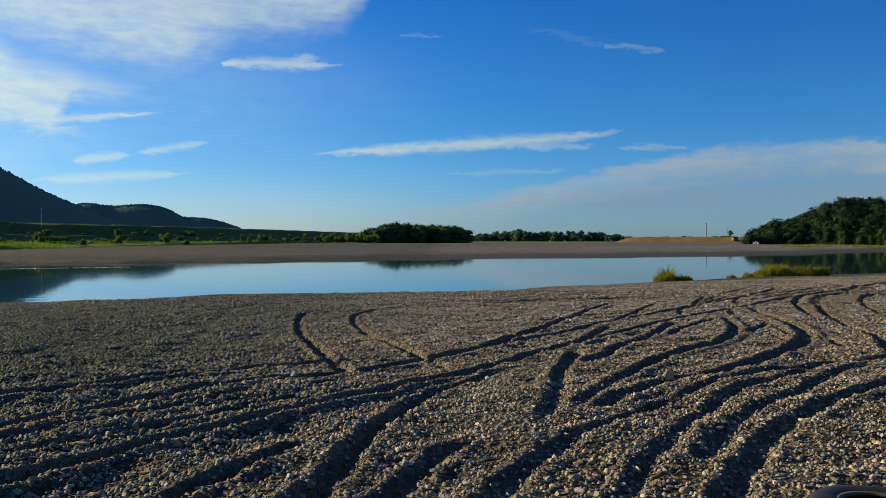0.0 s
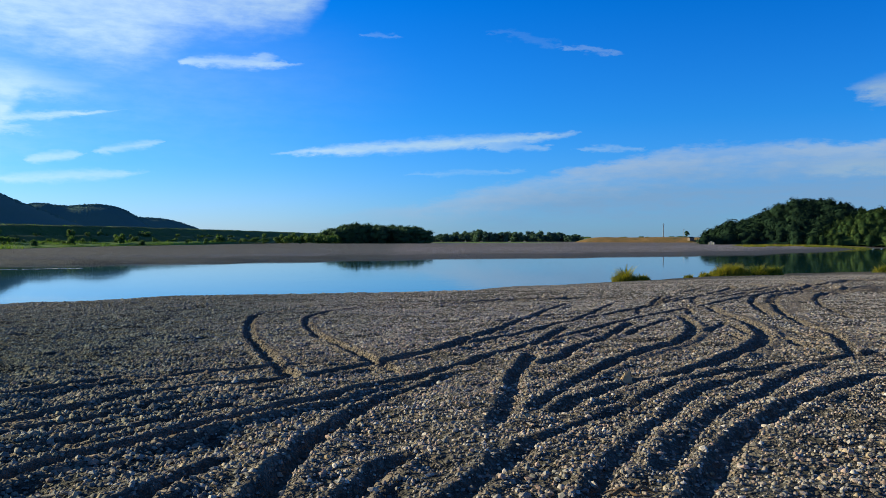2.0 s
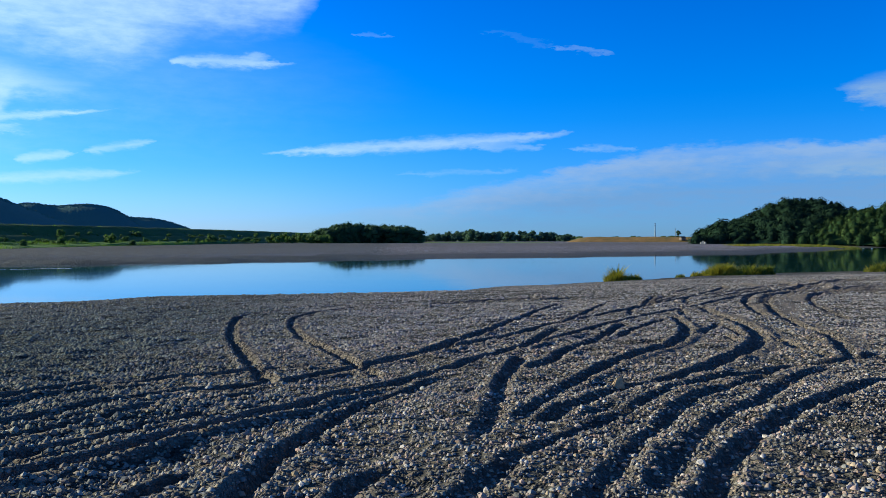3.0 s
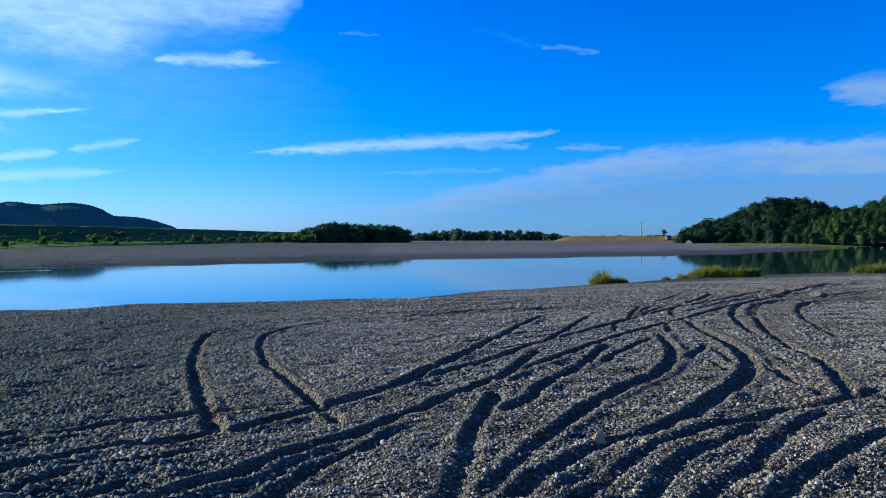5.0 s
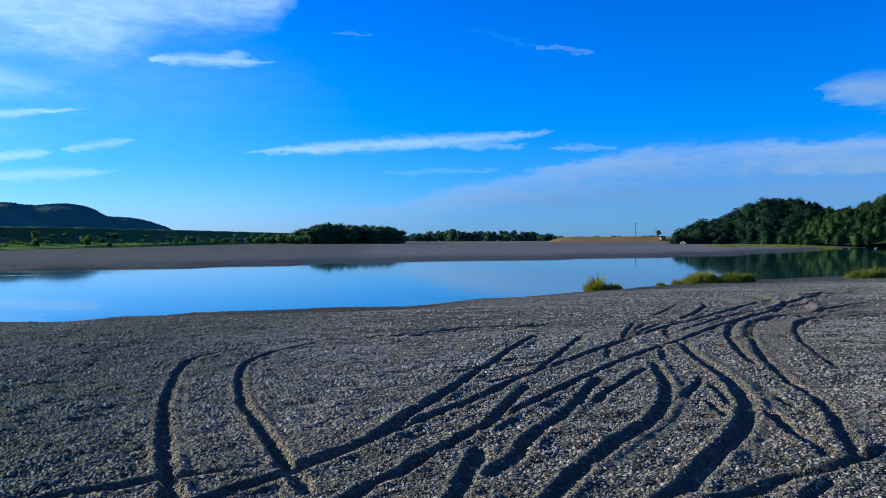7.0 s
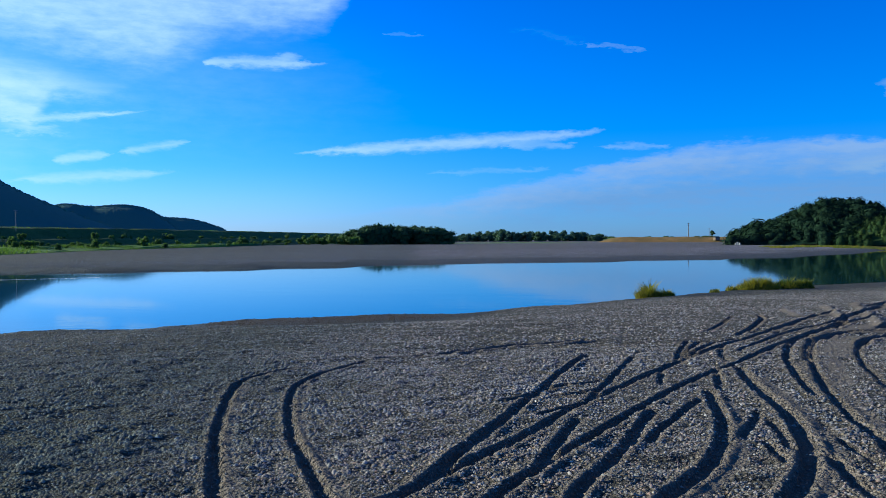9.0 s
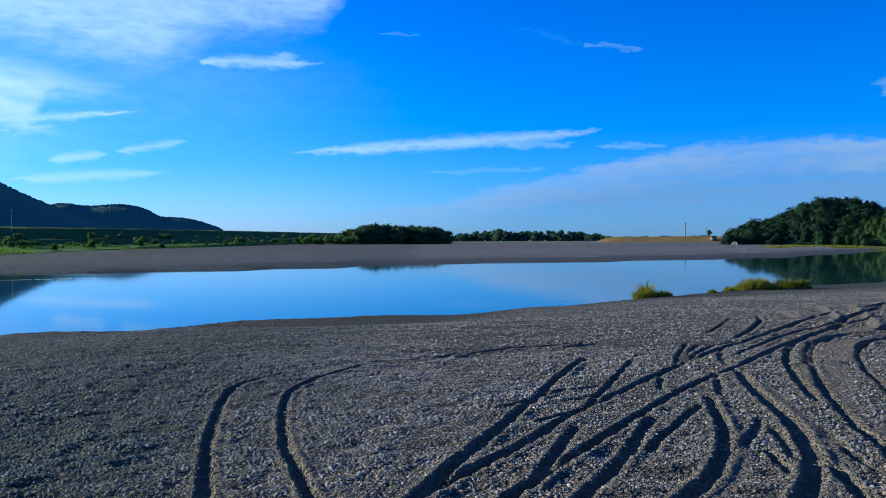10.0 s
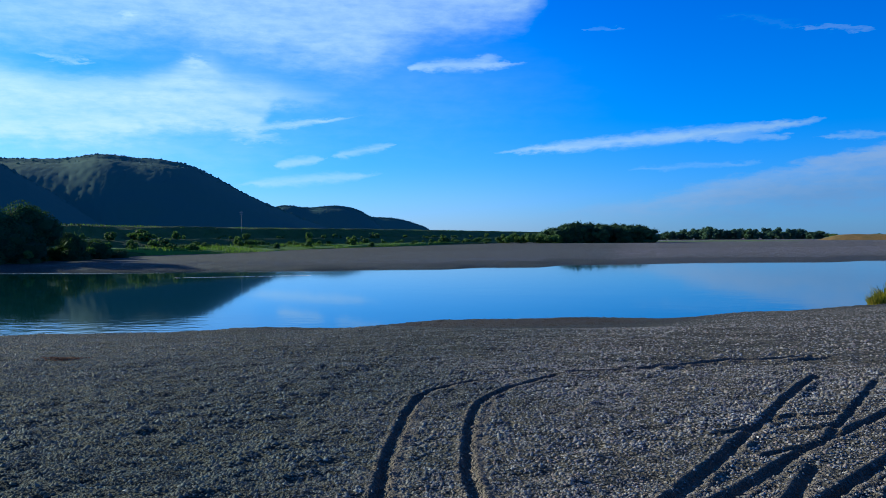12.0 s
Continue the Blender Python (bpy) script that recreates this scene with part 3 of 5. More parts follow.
def smooth_line(points, step=0.12):
    p = np.array(points, float)
    p = np.concatenate([[2 * p[0] - p[1]], p, [2 * p[-1] - p[-2]]])
    out = []
    for a, b, c, d in zip(p[:-3], p[1:-2], p[2:-1], p[3:]):
        n = max(2, int(np.linalg.norm(c - b) / step))
        t = np.linspace(0, 1, n, endpoint=False)[:, None]
        out.append(0.5 * (2 * b + (c - a) * t + (2 * a - 5 * b + 4 * c - d) * t ** 2 + (3 * b - a - 3 * c + d) * t ** 3))
    return np.concatenate(out + [p[-2:-1]])


RUT_COUNT = [0]
FINES = np.zeros_like(GZ)


def nearness(points, reach=0.8):
    """For the vertices round a line: the window of the sheet, how far they lie from it, how far along, and its length."""
    line = smooth_line(points)
    i0, i1 = np.searchsorted(gx, [line[:, 0].min() - reach, line[:, 0].max() + reach])
    j0, j1 = np.searchsorted(gy, [line[:, 1].min() - reach, line[:, 1].max() + reach])
    X, Y = GX[j0:j1, i0:i1], GY[j0:j1, i0:i1]
    best, along = np.full(X.shape, 9.0), np.zeros(X.shape)
    total = 0.0
    for a, b in zip(line[:-1], line[1:]):
        k0, k1 = np.searchsorted(gx[i0:i1], [min(a[0], b[0]) - reach, max(a[0], b[0]) + reach])
        m0, m1 = np.searchsorted(gy[j0:j1], [min(a[1], b[1]) - reach, max(a[1], b[1]) + reach])
        x, y = X[m0:m1, k0:k1], Y[m0:m1, k0:k1]
        d = b - a
        n2 = d @ d
        u = np.clip(((x - a[0]) * d[0] + (y - a[1]) * d[1]) / n2, 0, 1)
        r = np.hypot(x - a[0] - u * d[0], y - a[1] - u * d[1])
        sub = best[m0:m1, k0:k1]
        closer = r < sub
        along[m0:m1, k0:k1][closer] = (total + u * math.sqrt(n2))[closer]
        sub[closer] = r[closer]
        total += math.sqrt(n2)
    return np.s_[j0:j1, i0:i1], X, Y, best, along, total


def fines(points, half):
    """A strip from which wheels have swept the stones, leaving fine grit."""
    win, X, Y, best, along, total = nearness(points, half * 1.6)
    r = best + 0.7 * half * (value_noise(X, Y, 0.7, 61) - 0.5)
    FINES[win] = np.maximum(FINES[win], 1 - smoothstep(half * 0.6, half * 1.2, r))


def bank(points, half, height):
    """A ridge of fine gravel pushed up along a line."""
    win, X, Y, best, along, total = nearness(points, half * 3)
    ends = smoothstep(0, 0.4, along) * smoothstep(0, 0.4, total - along)
    HEAP[win] = np.maximum(HEAP[win], height * ends * (0.7 + 0.5 * value_noise(X, Y, 0.5, 62)) * np.exp(-(best / half) ** 2))


def rut(points, half, depth):
    """A wheel rut pressed into the gravel along a line: a trough with a windrow of thrown stones on both sides."""
    RUT_COUNT[0] += 1
    if points[-1][1] < 4.7:   # the tracks come from further back
        (ax, ay), (bx, by) = points[-2:]
        k = 2.2 / math.hypot(bx - ax, by - ay)
        points = points + [(bx + (bx - ax) * k * q - 0.12 * q * q, by + (by - ay) * k * q) for q in (1, 2, 3)]
    win, X, Y, best, along, total = nearness(points)
    half, depth = half * 0.9, depth * 0.9
    wob = value_noise(X, Y, 0.33, RUT_COUNT[0] + 40)
    wob2 = value_noise(X, Y, 0.9, RUT_COUNT[0] + 90)
    ends = smoothstep(0, 0.35, along) * smoothstep(0, 0.35, total - along)
    r = best + 0.035 * (wob - 0.5)
    depth = depth * (1 - 0.22 * smoothstep(13, 18, Y) + 1.0 * smoothstep(24, 36, Y)) * (1 - 0.5 * smoothstep(13, 7, Y) * smoothstep(-0.6, 0.8, X)) * (1 + 0.35 * smoothstep(11, 8, Y) * smoothstep(0.2, -0.8, X))
    half = half * (1 + 0.5 * smoothstep(24, 36, Y)) * (1 - 0.28 * smoothstep(13, 7, Y) * smoothstep(-0.6, 0.8, X))
    dig = depth * 1.1 * (0.75 + 0.5 * wob2) * ends * (1 - smoothstep(half * 0.55, half * 1.15, r))
    heap = depth * 0.6 * (0.3 + 1.0 * wob) * ends * np.exp(-((r - half * 1.7) / (half * 0.62)) ** 2)
    DIG[win] = np.maximum(DIG[win], dig)
    HEAP[win] = np.maximum(HEAP[win], heap)


rut([(-2.35, 24.38), (-3.04, 23.77), (-3.55, 22.71), (-3.69, 21.50), (-3.49, 19.76), (-3.14, 17.83), (-2.83, 16.24), (-2.46, 14.68), (-2.10, 13.24), (-1.76, 11.94), (-1.52, 11.08), (-1.30, 10.33), (-1.11, 9.70)], 0.09, 0.075)
rut([(-0.98, 25.78), (-1.60, 24.07), (-2.03, 22.83), (-2.25, 21.51), (-2.23, 20.33), (-2.00, 18.61), (-1.75, 17.11), (-1.45, 15.60), (-1.17, 14.53), (-0.87, 13.45), (-0.65, 12.62), (-0.50, 12.05), (-0.31, 11.33), (-0.13, 10.71), (0.05, 10.05)], 0.09, 0.075)
rut([(6.52, 31.29), (5.05, 30.26), (3.65, 29.77), (2.44, 28.74), (1.51, 28.05), (0.46, 26.84), (-0.36, 26.32), (-0.91, 25.87)], 0.11, 0.105)
rut([(5.62, 27.05), (4.92, 25.32), (4.01, 22.67), (3.15, 19.95), (2.60, 18.41), (2.13, 16.95), (1.74, 15.84), (1.40, 14.86), (1.12, 14.01), (0.92, 13.30), (0.73, 12.67), (0.49, 12.07), (0.23, 11.73), (-0.07, 11.37), (-0.30, 11.21), (-0.67, 11.22), (-0.97, 11.17), (-1.25, 11.08), (-1.56, 10.89), (-1.81, 10.73), (-2.09, 10.55), (-2.35, 10.37), (-2.59, 10.17), (-2.82, 9.98), (-3.13, 10.00), (-3.45, 9.55), (-3.64, 9.04), (-3.90, 8.52), (-4.11, 8.22), (-4.34, 8.03), (-4.60, 7.71)], 0.11, 0.085)
rut([(22.25, 45.37), (19.32, 41.43), (16.30, 37.12), (13.70, 33.25), (11.60, 30.10), (10.31, 28.44), (9.12, 26.83), (7.67, 24.64), (6.20, 22.38), (5.00, 20.30), (4.06, 18.75), (3.41, 17.64), (2.81, 16.44), (2.30, 15.43), (1.86, 14.62), (1.39, 13.78), (1.05, 13.16), (0.79, 12.66), (0.51, 12.17), (0.36, 11.83), (0.00, 11.30), (-0.27, 10.86), (-0.47, 10.65), (-0.67, 10.45), (-0.82, 10.20), (-1.00, 9.88), (-1.48, 9.41), (-1.99, 9.17), (-2.18, 8.88), (-2.35, 8.62), (-2.52, 8.38), (-2.64, 8.07), (-2.75, 7.77), (-3.21, 6.81), (-3.48, 6.43), (-3.62, 6.21)], 0.10, 0.075)
rut([(28.89, 52.13), (24.72, 46.29), (21.80, 42.49), (18.77, 37.66), (16.43, 34.18), (14.92, 32.18), (13.27, 29.94), (11.89, 28.08), (10.37, 25.93), (8.82, 23.79), (7.50, 22.10), (6.20, 20.13), (5.02, 18.07), (4.10, 16.53), (3.34, 15.21), (2.72, 14.17), (2.27, 13.32), (1.93, 12.69), (1.63, 12.16), (1.50, 11.78), (1.20, 11.29), (0.96, 10.73), (0.72, 10.46), (0.26, 9.49), (-0.03, 9.12), (-0.28, 8.73), (-0.46, 8.34), (-0.65, 7.86), (-0.89, 7.61), (-1.06, 7.30), (-1.36, 6.83), (-1.60, 6.39), (-1.85, 6.11), (-2.04, 5.77), (-2.30, 5.25), (-2.55, 4.70), (-2.64, 4.54)], 0.10, 0.080)
rut([(-1.03, 9.08), (-1.35, 8.71), (-1.65, 8.42), (-1.92, 8.32), (-2.10, 7.94), (-2.43, 7.27), (-2.65, 6.94), (-2.89, 6.60), (-3.16, 6.23), (-3.39, 5.82)], 0.08, 0.050)
rut([(-1.36, 8.07), (-1.57, 7.50), (-1.79, 7.14), (-2.01, 6.72), (-2.17, 6.48), (-2.47, 6.12), (-2.72, 5.77), (-3.01, 5.56), (-3.14, 5.38)], 0.08, 0.050)
rut([(-0.89, 5.73), (-1.07, 5.47), (-1.18, 5.13), (-1.28, 4.84), (-1.44, 4.39), (-1.48, 4.18)], 0.08, 0.050)
rut([(0.82, 9.98), (0.55, 9.41), (0.34, 8.80), (0.15, 8.54), (-0.04, 8.11), (-0.19, 7.63), (-0.29, 7.23), (-0.36, 6.80), (-0.44, 6.49), (-0.51, 6.07), (-0.56, 5.73), (-0.62, 4.92), (-0.68, 4.60), (-0.76, 4.08)], 0.085, 0.060)
rut([(0.35, 5.85), (0.14, 5.56), (-0.01, 5.23), (-0.13, 4.84), (-0.22, 4.56), (-0.33, 4.06)], 0.08, 0.050)
rut([(3.46, 16.87), (3.10, 15.89), (2.75, 14.86), (2.44, 13.98), (2.20, 13.27)], 0.10, 0.060)
rut([(1.95, 11.98), (1.81, 11.29), (1.61, 10.47), (1.45, 9.80), (1.32, 9.27), (1.18, 8.34), (1.02, 7.49), (0.87, 6.82), (0.78, 6.36)], 0.11, 0.070)
rut([(6.79, 26.27), (5.97, 24.03), (5.19, 21.93), (4.46, 20.00), (4.02, 18.83)], 0.09, 0.060)
rut([(4.90, 17.34), (4.51, 16.45), (3.96, 15.11), (3.50, 14.08), (3.16, 13.37), (2.83, 12.70), (2.53, 12.07), (2.25, 11.18), (1.96, 10.70), (1.74, 10.26)], 0.10, 0.065)
rut([(6.23, 18.63), (5.54, 17.38), (4.92, 16.23), (4.41, 15.34), (4.02, 14.57)], 0.09, 0.060)
rut([(6.69, 19.68), (6.23, 18.00), (5.81, 16.41), (5.33, 15.01), (4.89, 13.99), (4.46, 13.14), (4.05, 12.50), (3.69, 11.98), (3.50, 11.67), (3.05, 10.90), (2.72, 10.35), (2.40, 9.72), (2.16, 9.28), (1.96, 8.95), (1.62, 8.19), (1.37, 7.60), (1.17, 7.13)], 0.11, 0.080)
rut([(8.77, 23.46), (8.24, 21.47), (7.68, 19.34), (7.35, 17.87), (7.10, 16.73), (6.78, 15.65), (6.39, 14.53), (6.03, 13.62), (5.58, 12.72), (5.16, 12.02), (4.85, 11.55), (4.36, 10.86), (3.93, 10.20), (3.53, 9.56), (3.27, 9.31), (2.81, 8.81), (2.46, 8.57), (2.08, 8.17), (1.78, 7.74), (1.54, 7.39), (1.31, 6.97)], 0.13, 0.090)
rut([(6.60, 11.16), (5.94, 10.58), (5.38, 10.21), (4.95, 10.00), (4.54, 9.76), (4.09, 9.41), (3.70, 9.13), (3.37, 8.94), (2.92, 8.49), (2.56, 8.05), (2.20, 7.53), (1.92, 7.16), (1.67, 6.86), (1.44, 6.56), (1.22, 6.23), (1.03, 5.97), (0.88, 5.65), (0.58, 5.06), (0.42, 4.69), (0.31, 4.37), (0.23, 4.07)], 0.10, 0.070)
rut([(4.43, 9.56), (3.97, 9.05), (3.56, 8.58), (3.22, 8.27), (2.92, 7.99), (2.65, 7.59), (2.32, 7.04), (2.02, 6.49), (1.76, 6.03), (1.53, 5.58), (1.35, 5.22), (1.10, 4.62), (0.94, 4.26), (0.83, 4.01)], 0.11, 0.075)
rut([(5.19, 9.86), (4.70, 9.37), (4.19, 8.76), (3.78, 8.29), (3.36, 7.70), (3.02, 7.33), (2.75, 7.04), (2.45, 6.62), (2.18, 6.15), (1.97, 5.80), (1.73, 5.32), (1.51, 4.86)], 0.11, 0.070)
rut([(5.34, 8.81), (5.03, 8.61), (4.63, 8.29), (4.13, 7.89), (3.73, 7.50), (3.36, 7.11), (3.01, 6.70), (2.70, 6.33), (2.41, 5.93), (2.17, 5.54), (1.98, 5.21), (1.66, 4.60), (1.50, 4.28)], 0.12, 0.085)
rut([(19.98, 31.73), (17.81, 30.66), (16.43, 30.10), (14.98, 28.66), (13.31, 26.06), (11.96, 23.26), (11.05, 21.00), (10.34, 19.11), (9.68, 17.43)], 0.08, 0.060)
rut([(18.23, 33.29), (16.30, 32.41), (14.67, 30.82), (13.37, 28.85), (11.67, 25.52), (10.71, 23.38), (9.82, 21.17), (9.17, 19.53), (8.61, 18.02), (8.03, 16.26), (7.72, 15.13), (7.35, 14.00), (6.92, 12.96), (6.46, 11.96), (6.11, 11.18), (5.77, 10.50)], 0.09, 0.070)
rut([(13.72, 29.82), (11.96, 26.50), (10.80, 23.94)], 0.07, 0.050)
rut([(14.31, 30.90), (13.10, 29.55), (11.73, 27.12), (10.56, 24.56), (9.90, 22.77), (9.27, 20.91), (8.68, 19.14), (8.45, 18.30)], 0.10, 0.075)
rut([(6.62, 16.39), (6.38, 15.41), (6.06, 14.35), (5.92, 13.74)], 0.08, 0.050)
rut([(6.76, 17.17), (6.15, 15.90), (5.53, 14.79)], 0.08, 0.050)
rut([(5.85, 14.77), (5.70, 14.01), (5.54, 13.19)], 0.07, 0.050)
rut([(6.33, 13.76), (6.11, 12.95), (5.91, 12.20), (5.78, 11.60), (5.66, 11.05), (5.49, 10.47)], 0.09, 0.065)
rut([(7.51, 16.61), (7.10, 15.17), (6.84, 14.16), (6.70, 13.35), (6.66, 12.83)], 0.06, 0.035)
rut([(8.15, 23.36), (7.55, 21.40), (6.90, 19.46)], 0.10, 0.060)
rut([(6.70, 23.06), (5.93, 20.54)], 0.09, 0.050)
rut([(10.11, 28.14), (9.21, 25.84), (8.88, 24.35)], 0.09, 0.050)
rut([(21.06, 41.62), (18.02, 37.16), (16.07, 35.08), (14.43, 32.95), (12.83, 30.72), (11.54, 28.78), (10.58, 27.50), (9.92, 26.55)], 0.08, 0.060)
rut([(23.50, 42.61), (20.51, 39.05), (18.66, 36.97), (16.62, 34.11)], 0.08, 0.060)
rut([(17.62, 43.98), (16.59, 40.91), (14.35, 36.22), (12.89, 33.51), (12.05, 32.06)], 0.08, 0.060)
rut([(16.15, 43.48), (13.85, 38.42), (12.32, 35.35), (11.50, 33.92)], 0.06, 0.040)
rut([(20.71, 43.85), (18.05, 39.57), (15.67, 35.98), (14.36, 34.57)], 0.08, 0.060)
rut([(9.66, 30.22), (8.38, 27.03), (7.55, 24.68)], 0.08, 0.050)
rut([(9.90, 29.66), (8.71, 27.26), (7.91, 25.42)], 0.08, 0.050)
rut([(11.54, 30.36), (10.33, 29.27), (8.98, 27.17), (7.94, 25.26)], 0.08, 0.060)
rut([(4.96, 21.50), (4.25, 20.91), (3.69, 20.66), (3.21, 19.95), (2.62, 19.08), (2.12, 18.67)], 0.09, 0.085)
rut([(4.60, 20.16), (3.85, 19.48), (3.28, 19.19)], 0.085, 0.08)
rut([(3.72, 18.14), (3.14, 17.63), (2.66, 17.17)], 0.08, 0.08)
# where the tracks fan out and turn away downstream
rut([(22.60, 32.60), (19.98, 31.73), (17.81, 30.66), (16.43, 30.10), (14.98, 28.66), (13.90, 27.00)], 0.14, 0.11)
rut([(22.80, 33.00), (20.54, 32.70), (19.03, 32.60), (17.72, 32.45), (16.60, 32.20), (15.30, 31.30), (13.90, 29.40)], 0.13, 0.10)
rut([(33.29, 55.81), (31.59, 54.98), (29.34, 53.09), (26.08, 49.17), (25.16, 48.75)], 0.12, 0.09)
rut([(32.79, 53.39), (30.62, 52.03), (28.27, 50.54), (26.00, 47.75), (23.78, 44.91), (21.65, 42.29)], 0.12, 0.09)
rut([(27.00, 40.30), (25.35, 39.98), (24.23, 39.94), (22.06, 37.75), (20.10, 35.74), (18.27, 33.80)], 0.12, 0.09)
bank([(27.52, 53.10), (23.46, 44.32), (18.91, 34.65)], 0.30, 0.13)
bank([(24.33, 50.61), (21.13, 42.51), (19.57, 38.34)], 0.28, 0.12)
bank([(20.78, 48.20), (18.91, 41.90)], 0.25, 0.09)
fines([(15.86, 33.23), (18.15, 34.47), (20.41, 35.00), (23.00, 35.20)], 1.1)
fines([(11.94, 25.11), (13.21, 26.95), (15.26, 30.20)], 0.7)
fines([(10.55, 23.65), (9.70, 21.16), (8.92, 19.12)], 0.30)
fines([(11.60, 24.20), (10.75, 22.20), (9.90, 20.10)], 0.28)
# fine tan grit along the sunlit side of the deepest tracks
for lean, half, track in ((0.34, 0.17, [(8.24, 21.47), (7.68, 19.34), (7.35, 17.87), (7.10, 16.73), (6.78, 15.65), (6.39, 14.53), (6.03, 13.62), (5.58, 12.72), (5.16, 12.02), (4.36, 10.86)]),
                          (0.30, 0.15, [(6.23, 18.00), (5.81, 16.41), (5.33, 15.01), (4.89, 13.99), (4.46, 13.14), (4.05, 12.50), (3.50, 11.67), (2.72, 10.35)]),
                          (0.30, 0.13, [(9.82, 21.17), (9.17, 19.53), (8.61, 18.02), (8.03, 16.26), (7.35, 14.00), (6.46, 11.96)]),
                          (0.24, 0.10, [(-3.69, 21.50), (-3.49, 19.76), (-3.14, 17.83), (-2.83, 16.24), (-2.10, 13.24), (-1.52, 11.08)]),
                          (0.24, 0.10, [(-2.25, 21.51), (-2.00, 18.61), (-1.45, 15.60), (-0.87, 13.45), (-0.31, 11.33)])):
    fines([(x + lean, y) for x, y in track], half)
CHURN = np.clip(np.maximum(np.maximum(DIG * 14, HEAP * 34), FINES * 0.75), 0, 1)
GZ = GZ - DIG + HEAP * (1 - smoothstep(0.0, 0.07, DIG))
fine_zone = smoothstep(70, 20, GY) * smoothstep(-40, -20, GX)
GZ = GZ + fine_zone * (1 - 0.75 * CHURN) * (0.026 * (value_noise(GX, GY, 0.12, 21) - 0.5) * smoothstep(24, 12, GY) + (0.058 + 0.025 * smoothstep(0, -8, GX)) * (value_noise(GX, GY, 0.28, 22) - 0.5) + 0.055 * (value_noise(GX, GY, 0.7, 23) - 0.5))


def ground_z(x, y):
    """The sheet's height at a place, between its vertices."""
    i = np.clip(np.searchsorted(gx, x) - 1, 0, len(gx) - 2)
    j = np.clip(np.searchsorted(gy, y) - 1, 0, len(gy) - 2)
    u, v = (x - gx[i]) / (gx[i + 1] - gx[i]), (y - gy[j]) / (gy[j + 1] - gy[j])
    return (GZ[j, i] * (1 - u) + GZ[j, i + 1] * u) * (1 - v) + (GZ[j + 1, i] * (1 - u) + GZ[j + 1, i + 1] * u) * v


nx, ny = len(gx), len(gy)
ids = np.arange(nx * ny).reshape(ny, nx)
quads = np.stack([ids[:-1, :-1], ids[:-1, 1:], ids[1:, 1:], ids[1:, :-1]], -1).reshape(-1, 4)
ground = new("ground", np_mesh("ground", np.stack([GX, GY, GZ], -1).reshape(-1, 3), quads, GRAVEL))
churned = ground.data.attributes.new("churned", "FLOAT", "POINT")
churned.data.foreach_set("value", CHURN.ravel().astype(np.float32))
tagged(ground, "grey river gravel bar cut by wheel ruts, running to the horizon", "ground", kind="structure")

wv = np.array([(-4500, -200, WATER_Z), (4500, -200, WATER_Z), (4500, 600, WATER_Z), (-4500, 600, WATER_Z)])
water = new("water", np_mesh("water", wv, [[0, 1, 2, 3]], WATER, False))
tagged(water, "calm blue river water mirroring sky and trees", "water", kind="structure")


# ---- loose stones on the bar ----
def stones_patch(name, label, count, x_of, y_of, size_lo, size_hi, solid, seed, power=2.2):
    r = np.random.default_rng(seed)
    x, y = x_of(r, count), y_of(r, count)
    i, j = np.clip(np.searchsorted(gx, x), 0, len(gx) - 1), np.clip(np.searchsorted(gy, y), 0, len(gy) - 1)
    sparse = np.clip(DIG[j, i] / 0.02, 0, 0.9) * (0.5 + 0.5 * smoothstep(6, 13, y)) + 0.65 * np.clip(HEAP[j, i] / 0.02, 0, 1) * smoothstep(5, 11, y) + 0.85 * FINES[j, i]   # wheels leave the finer gravel bare
    keep = (y < np.interp(x, NEAR_X, NEAR_Y) + 0.3) & (r.random(len(x)) > sparse)
    x, y = x[keep], y[keep]
    coarse = 0.75 + 0.5 * smoothstep(0.25, 0.8, 0.65 * value_noise(x, y, 2.3, 71) + 0.35 * value_noise(x, y, 0.8, 72))
    size = size_lo + (size_hi - size_lo) * r.random(len(x)) ** power * coarse
    size = size * (1 + 0.45 * smoothstep(1, -3, x) * smoothstep(15, 9, y))   # coarser upstream
    sc = np.stack([size * (0.8 + 0.5 * r.random(len(x))), size * (0.6 + 0.4 * r.random(len(x))), size * (0.5 + 0.5 * r.random(len(x))) * (0.75 if solid is SOLID_ICO else 1.0)], -1)
    c = np.stack([x, y, ground_z(x, y) + sc[:, 2] * 0.45], -1)
    v, f = scatter(*solid, c, sc, r.random(len(x)) * 6.283, 0.75 if solid is SOLID_ICO else 0.5, r)
    ob = new(name, np_mesh(name, v, f, STONES if y.max() < 16 else MIXED_STONES, solid is not SOLID_ICO))
    return tagged(ob, label, "gravel", kind="stuff")


PYR_V = np.array([(1, 0, -0.4), (0, 1, -0.4), (-1, 0, -0.4), (0, -1, -0.4), (0.25, 0.15, 0.52)], float)
PYR_F = np.array([(0, 1, 4), (1, 2, 4), (2, 3, 4), (3, 0, 4)])
ROOF_V = np.array([(1, 0, -0.4), (0, 1, -0.4), (-1, 0, -0.4), (0, -1, -0.4), (0.45, 0.1, 0.62), (-0.45, -0.1, 0.62)], float)
ROOF_F = np.array([(0, 1, 4), (1, 2, 5), (1, 5, 4), (2, 3, 5), (3, 0, 4), (3, 4, 5)])
SOLID_ICO, SOLID_TOP, SOLID_ROOF = (ICO_V, ICO_F), (PYR_V, PYR_F), (ROOF_V, ROOF_F)


def fan(seed, count, y0, y1, lean):
    """Places across the bar, closer together near the water-side end of the walk."""
    r = np.random.default_rng(seed)
    y = y0 + (y1 - y0) * r.random(count) ** lean
    x = -4.0 - 0.66 * y + r.random(count) * (7.0 + 1.44 * y)
    return x, y


